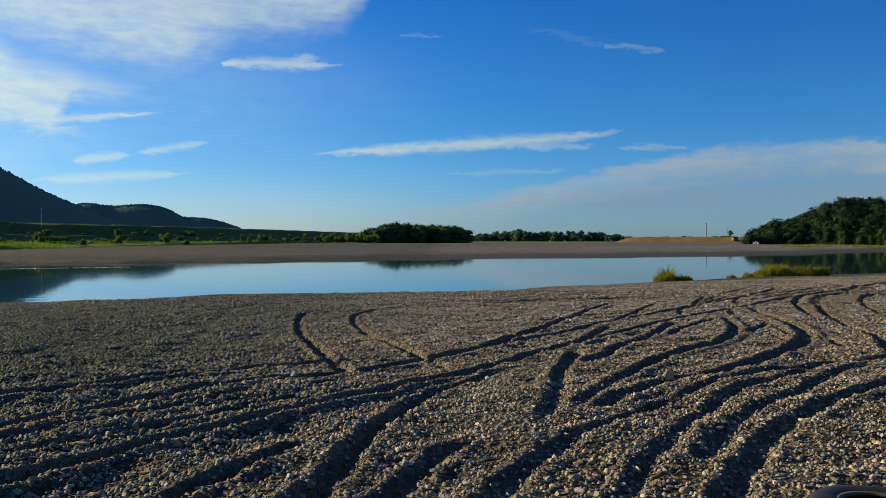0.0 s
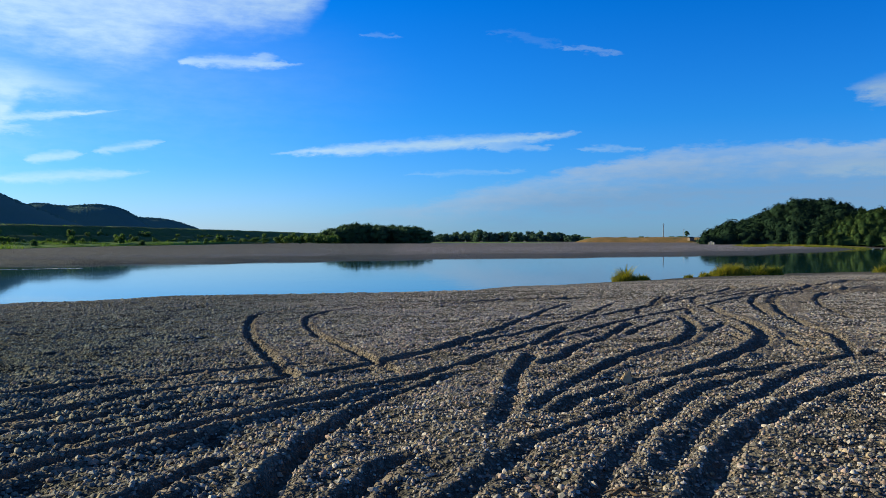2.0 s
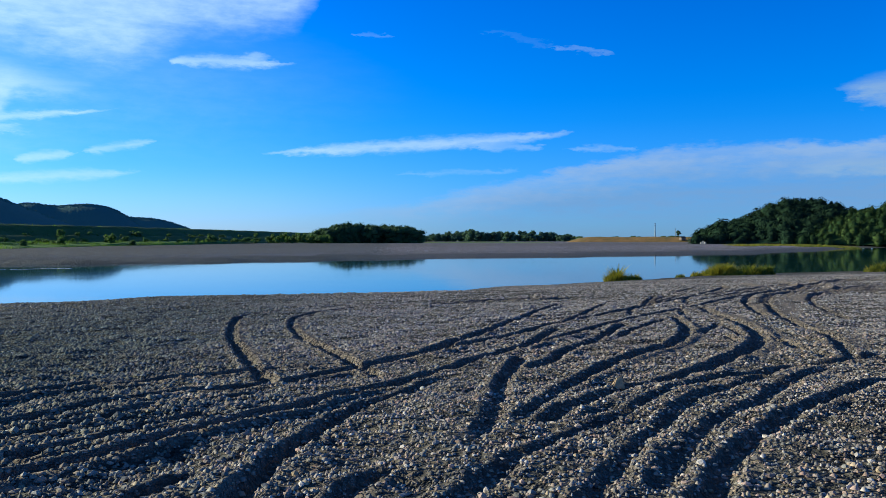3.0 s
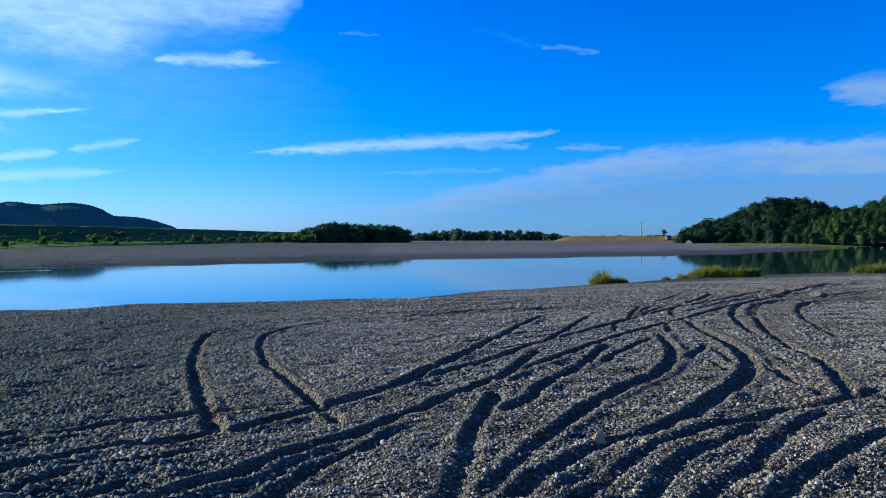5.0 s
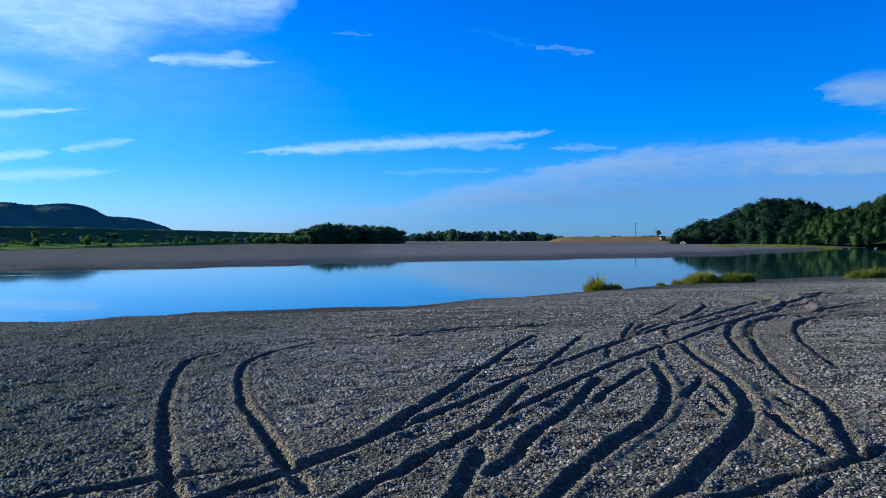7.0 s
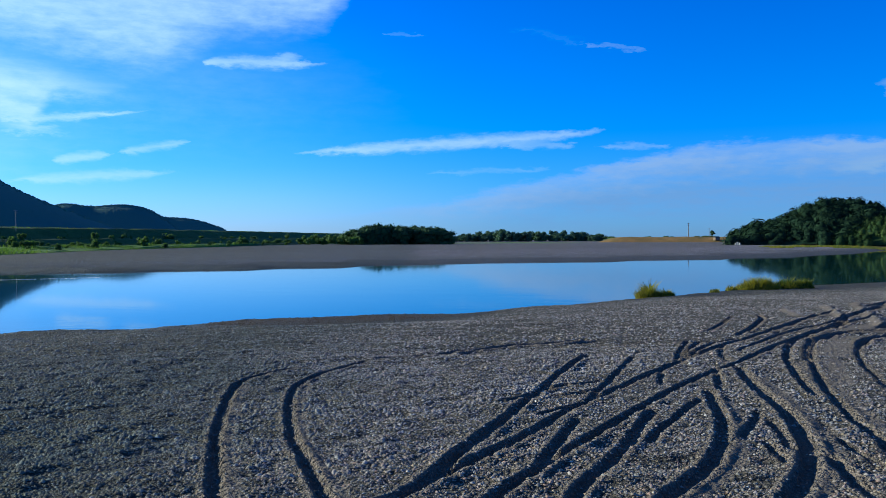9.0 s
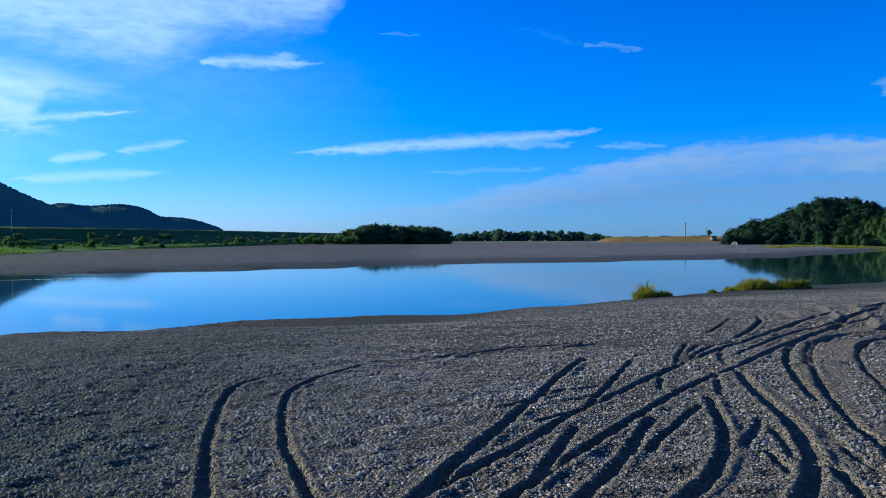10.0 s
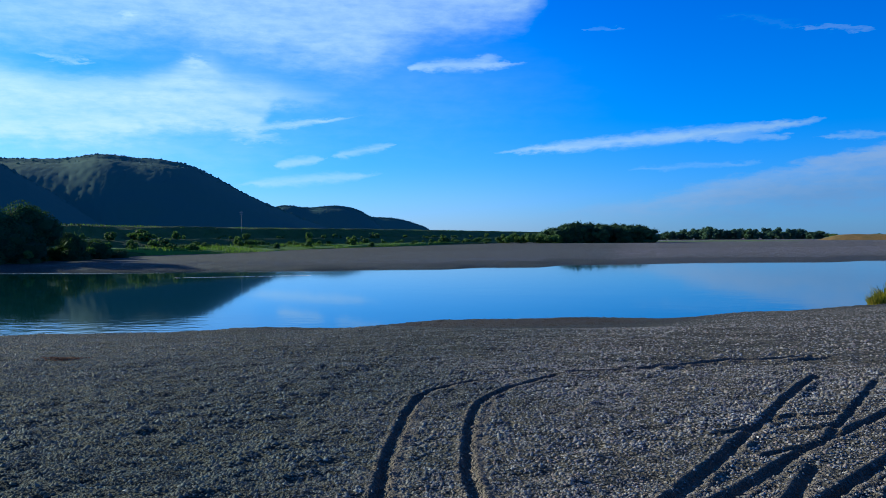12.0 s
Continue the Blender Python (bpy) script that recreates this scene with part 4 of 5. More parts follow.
def fan_stones(label, seed, count, y0, y1, lean, lo, hi, solid, power):
    x, y = fan(seed, count, y0, y1, lean)
    return stones_patch("gravel", label, count, lambda r, n: x, lambda r, n: y, lo, hi, solid, seed + 1, power)


fan_stones("grey and tan rounded pebbles lying loose on the bar", 101, 10500, 2.6, 8.5, 0.8, 0.010, 0.025, SOLID_ICO, 1.7)
fan_stones("small grey pebbles packed between larger ones", 111, 42000, 2.6, 9.0, 0.8, 0.007, 0.019, SOLID_ROOF, 1.5)
fan_stones("grey pebbles spread over the middle of the bar", 103, 68000, 8.0, 15.5, 0.9, 0.012, 0.034, SOLID_TOP, 1.6)
fan_stones("grey pebbles thickly strewn over the bar", 107, 78000, 14.0, 29.0, 0.9, 0.016, 0.044, SOLID_TOP, 1.6)
fan_stones("grey cobbles on the slope down to the river", 105, 60000, 23.0, 70.0, 0.85, 0.026, 0.075, SOLID_TOP, 1.7)
stones_patch("gravel", "grey and tan pebbles on the open bar", 9000, lambda q, n: -8 + 17 * q.random(n), lambda q, n: -8 + 10.8 * q.random(n), 0.012, 0.036, SOLID_ROOF, 114, 1.8)
r = np.random.default_rng(119)
ly = 13.0 + 40.0 * r.random(32000)
lx = -3.0 - 0.86 * ly + r.random(32000) * (2.0 + 0.95 * ly)
stones_patch("gravel", "close-packed grey-green cobbles on the upstream side of the bar", 32000, lambda q, n: lx, lambda q, n: ly, 0.022, 0.06, SOLID_TOP, 120, 1.7)
r = np.random.default_rng(121)
ey = 60.0 + 40.0 * r.random(16000)
ex = 8.0 + 52.0 * r.random(16000)
stones_patch("gravel", "pale cobbles on the downstream end of the bar", 16000, lambda q, n: ex, lambda q, n: ey, 0.03, 0.075, SOLID_TOP, 122, 2.0)
r = np.random.default_rng(117)
hx, hy = 3.2 + 0.8 * r.normal(size=1500), 20.6 + 1.2 * r.normal(size=1500)
stones_patch("gravel", "pale cobbles thrown up where the ruts end", 1500, lambda q, n: hx, lambda q, n: hy, 0.02, 0.042, SOLID_ICO, 118, 1.8)
r = np.random.default_rng(115)
bx = -110 + 300 * r.random(34000)
by = np.interp(bx, FAR_X, FAR_Y) + 0.5 + 110 * r.random(34000) ** 2.2
bs = 0.06 + 0.10 * r.random(34000) ** 2.2
bc = np.stack([bx, by, ground_z(bx, by) + bs * 0.2], -1)
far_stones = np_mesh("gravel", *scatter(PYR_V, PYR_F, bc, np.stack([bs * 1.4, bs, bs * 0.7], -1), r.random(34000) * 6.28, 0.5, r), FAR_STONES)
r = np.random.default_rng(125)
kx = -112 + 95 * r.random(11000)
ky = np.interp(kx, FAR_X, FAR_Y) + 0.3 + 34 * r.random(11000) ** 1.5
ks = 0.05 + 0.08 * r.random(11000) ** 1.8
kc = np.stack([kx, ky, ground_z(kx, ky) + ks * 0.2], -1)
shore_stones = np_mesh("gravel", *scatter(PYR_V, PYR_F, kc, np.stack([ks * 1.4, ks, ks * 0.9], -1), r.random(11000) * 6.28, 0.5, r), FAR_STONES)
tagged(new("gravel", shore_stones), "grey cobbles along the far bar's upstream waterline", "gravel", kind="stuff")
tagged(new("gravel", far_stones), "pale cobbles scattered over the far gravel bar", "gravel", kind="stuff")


# ---- levee along the far side ----
LEVEE_LINE = smooth_line([(-170, 20), (-163, 130), (-166, 250), (-160, 320), (-130, 436), (-92, 720), (-60, 1100)], 6.0)
LEVEE_STEPS = [(-26, 1.0), (-6, 7.6), (-3, 8.0), (3, 8.0), (5, 7.5), (15, 3.7), (17, 3.4), (21, 3.3), (29, 1.0), (33, 0.4), (36, -0.4), (38, -2.4)]


def levee_point(i, off):
    a, b = LEVEE_LINE[max(i - 1, 0)], LEVEE_LINE[min(i + 1, len(LEVEE_LINE) - 1)]
    d = (b - a) / np.linalg.norm(b - a)
    return LEVEE_LINE[i] + off * np.array([d[1], -d[0]])


levee_offsets = np.interp(np.linspace(0, len(LEVEE_STEPS) - 1, 67), range(len(LEVEE_STEPS)), [s[0] for s in LEVEE_STEPS])
lv = np.array([[(*levee_point(i, o), 0) for o in levee_offsets] for i in range(len(LEVEE_LINE))])
lv[..., 2] = np.interp(levee_offsets, [s[0] for s in LEVEE_STEPS], [s[1] for s in LEVEE_STEPS])[None, :]
lv[..., 2] += 0.5 * (value_noise(lv[..., 0], lv[..., 1], 6.0, 61) - 0.5) + 0.35 * (value_noise(lv[..., 0], lv[..., 1], 2.5, 62) - 0.5)
lids = np.arange(lv.shape[0] * lv.shape[1]).reshape(lv.shape[:2])
lq = np.stack([lids[:-1, :-1], lids[:-1, 1:], lids[1:, 1:], lids[1:, :-1]], -1).reshape(-1, 4)[:, ::-1]
tagged(new("levee", np_mesh("levee", lv.reshape(-1, 3), lq, LEVEE)), "long grassed flood levee with a narrow berm", "levee", kind="structure")


def meadow_limit(y):
    """How far from the levee's line the grass reaches: widest in the middle, thinning out both ways."""
    return np.interp(y, [0, 200, 216, 228, 264, 330, 382, 454, 700], [28, 34, 42, 52, 54, 49, 41, 33, 30])


flat_off = np.linspace(31.0, 56.0, 51)
fl = np.array([[(*levee_point(i, o), 0.9 - 0.078 * (o - 31) - 0.05 * max(o - 46, 0)) for o in flat_off] for i in range(len(LEVEE_LINE))])
fl[..., 2] += 0.45 * (value_noise(fl[..., 0], fl[..., 1], 4.0, 64) - 0.5) + 0.3 * (value_noise(fl[..., 0], fl[..., 1], 1.6, 66) - 0.5)
fl[..., 2] -= 2.6 * smoothstep(-3, 1, flat_off + 5 * (value_noise(fl[..., 0], fl[..., 1], 15.0, 65) - 0.5) - meadow_limit(fl[..., 1]))
fids = np.arange(fl.shape[0] * fl.shape[1]).reshape(fl.shape[:2])
fq = np.stack([fids[:-1, :-1], fids[:-1, 1:], fids[1:, 1:], fids[1:, :-1]], -1).reshape(-1, 4)[:, ::-1]
tagged(new("meadow", np_mesh("meadow", fl.reshape(-1, 3), fq, MEADOW)), "bright green grassy flat between levee and gravel", "meadow", kind="structure")


# ---- grass and reeds ----
def blade_mesh(name, roots, height, width, lean, mat, seed):
    """Bent grass blades, two quads each, at the given roots."""
    r = np.random.default_rng(seed)
    n = len(roots)
    a = r.random(n) * 6.283
    h = height * (0.5 + 0.7 * r.random(n))
    out = np.stack([np.cos(a), np.sin(a), np.zeros(n)], -1)
    side = np.stack([-np.sin(a), np.cos(a), np.zeros(n)], -1) * (width * (0.6 + 0.8 * r.random(n)))[:, None]
    up = np.array([0, 0, 1.0])
    mid = roots + up * (h * 0.6)[:, None] + out * (h * lean * 0.35)[:, None]
    tip = roots + up * h[:, None] + out * (h * lean)[:, None]
    v = np.stack([roots - side, roots + side, mid + side * 0.8, mid - side * 0.8, tip + side * 0.15, tip - side * 0.15], 1).reshape(-1, 3)
    f = (np.array([[0, 1, 2, 3], [3, 2, 4, 5]])[None] + (np.arange(n) * 6)[:, None, None]).reshape(-1, 4)
    return np_mesh(name, v, f, mat, False)


def reed_clump(cx, cy, half_x, half_y, height, count, label, seed):
    r = np.random.default_rng(seed)
    a, q = r.random(count) * 6.283, np.sqrt(r.random(count))
    x, y = half_x * q * np.cos(a), half_y * q * np.sin(a)
    z = ground_z(cx + x, cy + y)
    z0 = float(ground_z(np.array([cx]), np.array([cy]))[0])
    dome = np.sqrt(np.clip(1 - q * q, 0.04, 1)) * (0.4 + 0.9 * value_noise(cx + x, cy + y, 0.5, seed))
    me = blade_mesh("reed_clump", np.stack([x, y, z - z0 - 0.03], -1), height * dome, 0.035, 0.7, REED, seed + 1)
    ob = new("reed_clump", me)
    ob.location = (cx, cy, z0)
    return tagged(ob, label, "reeds", group="reed clumps on the shore")


reed_clump(20.35, 75.0, 1.0, 0.9, 1.5, 1700, "tall yellow-green reed clump at the water's edge", 201)
reed_clump(21.9, 75.2, 1.0, 0.6, 0.75, 700, "low yellow-green reeds trailing from a taller clump", 203)
reed_clump(27.6, 78.5, 0.5, 0.4, 0.55, 220, "small low reed tuft on the gravel shore", 205)
reed_clump(33.0, 82.0, 2.3, 1.4, 1.15, 3200, "broad yellow-green reed bed on the gravel shore", 207)
reed_clump(37.2, 83.3, 2.1, 1.2, 1.05, 2800, "yellow-green reed bed beside the river", 209)
reed_clump(30.2, 81.0, 0.7, 0.5, 0.5, 300, "low reeds at the edge of a reed bed", 211)
reed_clump(54.5, 88.0, 3.0, 1.4, 1.1, 2200, "yellow-green reed bed on the bar's far end", 213)


def grass_patch(cx, cy, half_x, half_y, count, seed):
    rr = np.random.default_rng(seed)
    a, q = rr.random(count) * 6.283, np.sqrt(rr.random(count))
    x, y = cx + half_x * q * np.cos(a), cy + half_y * q * np.sin(a)
    me = blade_mesh("grass", np.stack([x, y, ground_z(x, y) - 0.05], -1), 0.8 * np.ones(count), 0.12, 0.6, REED, seed + 1)
    return tagged(new("grass", me), "yellow-green grass patch on the far bar", "grass", kind="stuff")


for gx0, gy0, hx, hy, count in ((147.0, 338.0, 5, 4, 260), (158.0, 358.0, 12, 5, 700), (183.0, 375.0, 16, 8, 1500), (187.0, 345.0, 15, 7, 1700), (206.0, 372.0, 10, 5, 700)):
    grass_patch(gx0, gy0, hx, hy, count, 240 + int(gx0))


def levee_grass(name, label, count, o0, o1, height, width, mat, seed, i_lo=0, i_hi=None):
    r = np.random.default_rng(seed)
    n = len(LEVEE_LINE)
    idx = (i_lo + r.random(count) ** 1.3 * ((i_hi or n - 2) - i_lo)).astype(int)
    off = o0 + (o1 - o0) * r.random(count)
    p = np.array([levee_point(i, o) for i, o in zip(idx, off)]) + (r.random((count, 2)) - 0.5) * 6
    z = np.where(off < 31, np.interp(off, [s[0] for s in LEVEE_STEPS], [s[1] for s in LEVEE_STEPS]), 0.9 - 0.085 * (off - 31)) - 0.25
    grown = off < np.maximum(meadow_limit(p[:, 1]) - 1.5, 31 if o1 > 31 else 99)
    p, z = p[grown], z[grown]
    tall = 0.35 + 1.1 * smoothstep(0.3, 0.75, value_noise(p[:, 0], p[:, 1], 9.0, seed + 3))
    return tagged(new(name, blade_mesh(name, np.c_[p, z], height * tall, width, 0.5, mat, seed + 1)), label, "grass", kind="stuff")


levee_grass("grass", "bright green grass on the flat before the levee", 46000, 30, 50, 0.75, 0.085, GRASS, 221)
levee_grass("grass", "rough dark grass on the levee's slope", 14000, 2, 30, 0.5, 0.12, LEVEE, 223)
levee_grass("grass", "sunlit grass along the levee's crest", 5000, -3, 4, 0.42, 0.12, GRASS, 225)


# ---- trees ----
def tube(points, radii, sides=7):
    """A tapered limb along points."""
    p = np.array(points, float)
    v, f = [], []
    for i, (c, rad) in enumerate(zip(p, radii)):
        d = p[min(i + 1, len(p) - 1)] - p[max(i - 1, 0)]
        d = d / np.linalg.norm(d)
        s = np.cross(d, (0.3, 0.9, 0.1))
        s /= np.linalg.norm(s)
        t = np.cross(d, s)
        for k in range(sides):
            a = k * 6.28318 / sides
            v.append(c + rad * (math.cos(a) * s + math.sin(a) * t))
        if i:
            for k in range(sides):
                a, b = (i - 1) * sides + k, (i - 1) * sides + (k + 1) % sides
                f.append((a, b, b + sides, a + sides))
    return np.array(v), np.array(f)


def join(pieces):
    vs, fs, n = [], [], 0
    for v, f in pieces:
        vs.append(v)
        fs.append(f + n)
        n += len(v)
    return np.concatenate(vs), np.concatenate(fs)


def crown_arrays(r, width, height, base, lumps, leaves, leaf):
    """Leaves round many lumps that fill a crown: an uneven outline with gaps; dark inner clumps close the middle."""
    u = r.normal(size=(lumps, 3))
    u /= np.linalg.norm(u, axis=1)[:, None]
    q = r.random(lumps) ** 0.45
    c = u * q[:, None] * np.array([width, width, height]) * 0.5 * 0.78
    c[:, 2] += base + height * 0.5
    rad = width * (0.13 + 0.10 * r.random(lumps))
    which = r.integers(0, lumps, leaves)
    d = r.normal(size=(leaves, 3))
    d /= np.linalg.norm(d, axis=1)[:, None]
    d[:, 2] = np.where(d[:, 2] < -0.5, -d[:, 2], d[:, 2])
    centre = c[which] + d * (rad[which] * (0.84 + 0.24 * r.random(leaves)))[:, None]
    n = d + 0.5 * r.normal(size=(leaves, 3))
    n /= np.linalg.norm(n, axis=1)[:, None]
    s = np.cross(n, r.normal(size=(leaves, 3)))
    s /= np.linalg.norm(s, axis=1)[:, None]
    t = np.cross(n, s)
    size = leaf * (0.6 + 0.8 * r.random(leaves))[:, None]
    lvs = np.stack([centre - s * size, centre + t * size * 0.6, centre + s * size, centre - t * size * 0.6], 1).reshape(-1, 3)
    lfs = np.arange(leaves * 4).reshape(-1, 4)
    cv, cf = scatter(ICO_V, ICO_F, c, np.stack([rad, rad, rad * 0.85], -1) * 0.82, r.random(lumps) * 6, 0.5, r)
    return lvs, lfs, cv, cf


def crown_mesh(name, mat, r, *dims):
    lvs, lfs, cv, cf = crown_arrays(r, *dims)
    tri = np.concatenate([lfs[:, [0, 1, 2]], lfs[:, [0, 2, 3]]])
    v, f = join([(lvs, tri), (cv, cf)])
    return np_mesh(name, v, f, mat, False)


def tree(name, x, y, z, height, width, seed, label, category="tree", group="", lumps=26, leaves=1600, leaf=0.35, mat=None, clear=0.22, sink=0.0):
    r = np.random.default_rng(seed)
    root = new(name)
    root.location = (x, y, z)
    tagged(root, label, category, group)
    h0 = height * clear
    pieces = [tube([(0, 0, -0.3), (0.1, 0, h0), (0.2, 0.1, height * 0.55), (0.1, 0.2, height * 0.8)], [height * 0.028, height * 0.022, height * 0.014, height * 0.005])]
    for k in range(5):
        a = k * 1.257 + r.random()
        b = h0 * (0.8 + 0.25 * k)
        e = width * (0.25 + 0.12 * r.random())
        pieces.append(tube([(0.1, 0, b), (math.cos(a) * e * 0.5, math.sin(a) * e * 0.5, b + height * 0.12), (math.cos(a) * e, math.sin(a) * e, b + height * 0.25)], [height * 0.012, height * 0.009, height * 0.004], 5))
    part("trunk", np_mesh("trunk", *join(pieces), BARK), root)
    part("crown", crown_mesh("crown", mat or LEAVES, r, width, height - h0 * 0.75 + sink, h0 * 0.75 - sink, lumps, leaves, leaf), root)
    return root


def far_ground(x, y):
    return float(ground_z(np.array([x]), np.array([y]))[0])


# the lone tree and its thicket at the upstream end of the far bar
tree("tree", -126.5, 157.0, -0.9, 11.0, 17.0, 301, "dark full-crowned broadleaf tree at the edge of the gravel", lumps=54, leaves=19000, leaf=0.24, clear=0.14, mat=TREE_LEAVES)
tree("tree", -139.0, 148.0, -0.9, 10.0, 14.0, 302, "dark broadleaf tree beside the levee's foot", lumps=44, leaves=9000, leaf=0.26, clear=0.06, sink=2.0, mat=TREE_LEAVES)
tree("tree", -123.5, 169.0, -0.9, 6.3, 9.0, 303, "low dark tree growing beside a taller one", lumps=38, leaves=7000, leaf=0.22, clear=0.03, sink=3.0)
tree("tree", -124.0, 150.0, -0.9, 5.6, 13.0, 304, "low dark tree on the far gravel bank", lumps=38, leaves=7000, leaf=0.22, clear=0.03, sink=3.0)
tree("tree", -125.5, 180.0, -0.9, 4.2, 9.0, 305, "low dark shrubby tree before the levee", lumps=34, leaves=5000, leaf=0.22, clear=0.03, sink=3.0)
tree("tree", -134.0, 139.0, -1.0, 7.0, 13.0, 306, "low dark tree overhanging the far gravel bank", lumps=38, leaves=7000, leaf=0.24, clear=0.03, sink=3.0)


r = np.random.default_rng(312)
under = []
for k in range(70):
    q = r.random()
    w = 3.0 + 3.0 * r.random()
    lvs, lfs, cv, cf = crown_arrays(r, w, (1.8 + 2.2 * r.random()) * (1.25 - 0.7 * q), -0.4, 9, 420, 0.2)
    v, f = join([(lvs, np.concatenate([lfs[:, [0, 1, 2]], lfs[:, [0, 2, 3]]])), (cv, cf)])
    under.append((v + np.array([-133 + 7 * q + 2.0 * r.normal(), 140 + 48 * q + 2.0 * r.normal(), -1.1]), f))
tagged(new("undergrowth", np_mesh("undergrowth", *join(under), LEAVES, False)), "dark low undergrowth below the trees on the bank", "undergrowth", kind="stuff")
r = np.random.default_rng(315)
scrub = []
for k in range(230):
    i = int(6 + (len(LEVEE_LINE) - 30) * r.random() ** 1.3)
    off = [17.5, 29.5, 31.0][k % 3] + 3.5 * r.random()
    p = levee_point(i, off)
    zz = float(np.interp(off, [st[0] for st in LEVEE_STEPS], [st[1] for st in LEVEE_STEPS]))
    w = 1.2 + 3.0 * r.random() ** 2
    lvs, lfs, cv, cf = crown_arrays(r, w, 0.7 + w * 0.4, 0.0, 7, 90, 0.24)
    v, f = join([(lvs, np.concatenate([lfs[:, [0, 1, 2]], lfs[:, [0, 2, 3]]])), (cv, cf)])
    scrub.append((v + np.array([p[0] + r.normal() * 2, p[1] + r.normal() * 2, zz - 0.2]), f))
tagged(new("scrub", np_mesh("scrub", *join(scrub), BUSH, False)), "low tangled green scrub along the levee's foot and berm", "scrub", kind="stuff")

BUSH_KINDS = []
for k in range(4):
    r = np.random.default_rng(320 + k)
    b = new("bush")
    tagged(b, "rounded sunlit green bush on the grassy flat", "bush", "bushes before the levee")
    part("stem", np_mesh("stem", *tube([(0, 0, -0.3), (0.05, 0.02, 0.5), (0.1, 0.05, 1.1)], [0.09, 0.07, 0.04], 5), BARK), b)
    part("crown", crown_mesh("crown", BUSH, r, 3.4 + 0.5 * k, 2.6 + 0.3 * (k % 2), 0.0, 16, 420, 0.23), b)
    BUSH_KINDS.append(b)
r = np.random.default_rng(330)
for k in range(64):
    i = int(12 + (len(LEVEE_LINE) - 40) * (k / 64) ** 1.25 + r.integers(0, 3))
    off = [19, 36, 40, 29][k % 4] + r.random() * 5
    p = levee_point(i, off)
    zb = (float(np.interp(off, [s[0] for s in LEVEE_STEPS], [s[1] for s in LEVEE_STEPS])) if off < 31 else 0.9 - 0.085 * (off - 31)) - 0.3
    s = 0.45 + 0.7 * r.random() ** 1.5
    m = pose(p[0], p[1], zb, 0, 0, r.random() * 360)
    if k < 4:
        ob = BUSH_KINDS[k]
        ob.matrix_basis = m
        ob.scale = (s, s, s)
    else:
        ob = copy_thing(BUSH_KINDS[k % 4], m)
        ob.scale = (s, s, s * (0.8 + 0.5 * r.random()))


# a few that stand out: a wide bright one on the berm, dark ones at the foot
for bx, by, bz, bw, bh in ((-147.0, 232.0, 2.9, 2.1, 1.15), (-143.0, 229.0, 2.6, 1.3, 0.9), (-136.0, 276.0, 0.4, 1.25, 1.5), (-131.0, 268.0, 0.4, 0.8, 0.9), (-121.0, 395.0, 0.3, 1.9, 1.7)):
    ob = copy_thing(BUSH_KINDS[int(bw * 10) % 4], pose(bx, by, bz, 0, 0, bx * 7))
    ob.scale = (bw, bw, bh)

# a loose row of bushes along the levee's foot
r = np.random.default_rng(333)
for k in range(38):
    i = int(26 + (len(LEVEE_LINE) - 60) * (k / 38) ** 1.1 + r.integers(0, 3))
    p = levee_point(i, 30.5 + 3.0 * r.random())
    ob = copy_thing(BUSH_KINDS[k % 4], pose(p[0], p[1], 0.5, 0, 0, r.random() * 360))
    q = 0.5 + 0.45 * r.random()
    ob.scale = (q * 1.15, q * 1.15, q * (0.85 + 0.4 * r.random()))


def polar(azimuth, dist):
    return dist * math.sin(radians(azimuth)), dist * math.cos(radians(azimuth))


# the dark grove on the far bar
GROVE_KINDS = [tree("tree", 0, 0, 0, 13.0, 13.0, 340 + k, "dark dense broadleaf tree in a grove behind the gravel bar", group="grove behind the bar", lumps=40, leaves=1900, leaf=0.36, clear=0.02, sink=3.0) for k in range(3)]
r = np.random.default_rng(350)
for k in range(26):
    a = -5.6 + 7.0 * (k + 0.5) / 26
    d = 505 + 26 * r.random()
    hgt = np.interp(a, [-5.8, -4.9, -3.7, -2.2, -0.9, 0.6, 1.3], [0.55, 0.85, 1.12, 1.04, 1.04, 1.0, 0.85]) * (0.93 + 0.12 * r.random())
    x, y = polar(a, d)
    m = pose(x, y, far_ground(x, y) - 0.2, 0, 0, r.random() * 360)
    ob = GROVE_KINDS[k] if k < 3 else copy_thing(GROVE_KINDS[k % 3], m)
    ob.matrix_basis = m
    ob.scale = (1.15, 1.15, hgt)
for k in range(14):
    a = -8.6 + 4.4 * k / 14
    x, y = polar(a, 490 + 14 * r.random())
    ob = copy_thing(BUSH_KINDS[k % 4], pose(x, y, far_ground(x, y) - 0.1, 0, 0, r.random() * 360))
    ob.scale = (1.5, 1.5, 1.4 + r.random())

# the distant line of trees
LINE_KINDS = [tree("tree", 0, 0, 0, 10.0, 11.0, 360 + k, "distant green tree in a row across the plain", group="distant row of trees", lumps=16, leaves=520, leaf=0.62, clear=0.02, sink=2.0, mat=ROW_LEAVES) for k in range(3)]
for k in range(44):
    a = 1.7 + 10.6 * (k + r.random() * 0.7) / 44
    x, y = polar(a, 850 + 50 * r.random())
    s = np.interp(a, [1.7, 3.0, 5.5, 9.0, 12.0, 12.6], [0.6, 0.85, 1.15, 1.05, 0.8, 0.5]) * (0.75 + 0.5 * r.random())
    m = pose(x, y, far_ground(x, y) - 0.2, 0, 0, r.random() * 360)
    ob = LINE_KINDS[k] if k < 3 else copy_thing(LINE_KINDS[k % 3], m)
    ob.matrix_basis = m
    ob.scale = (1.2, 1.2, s)


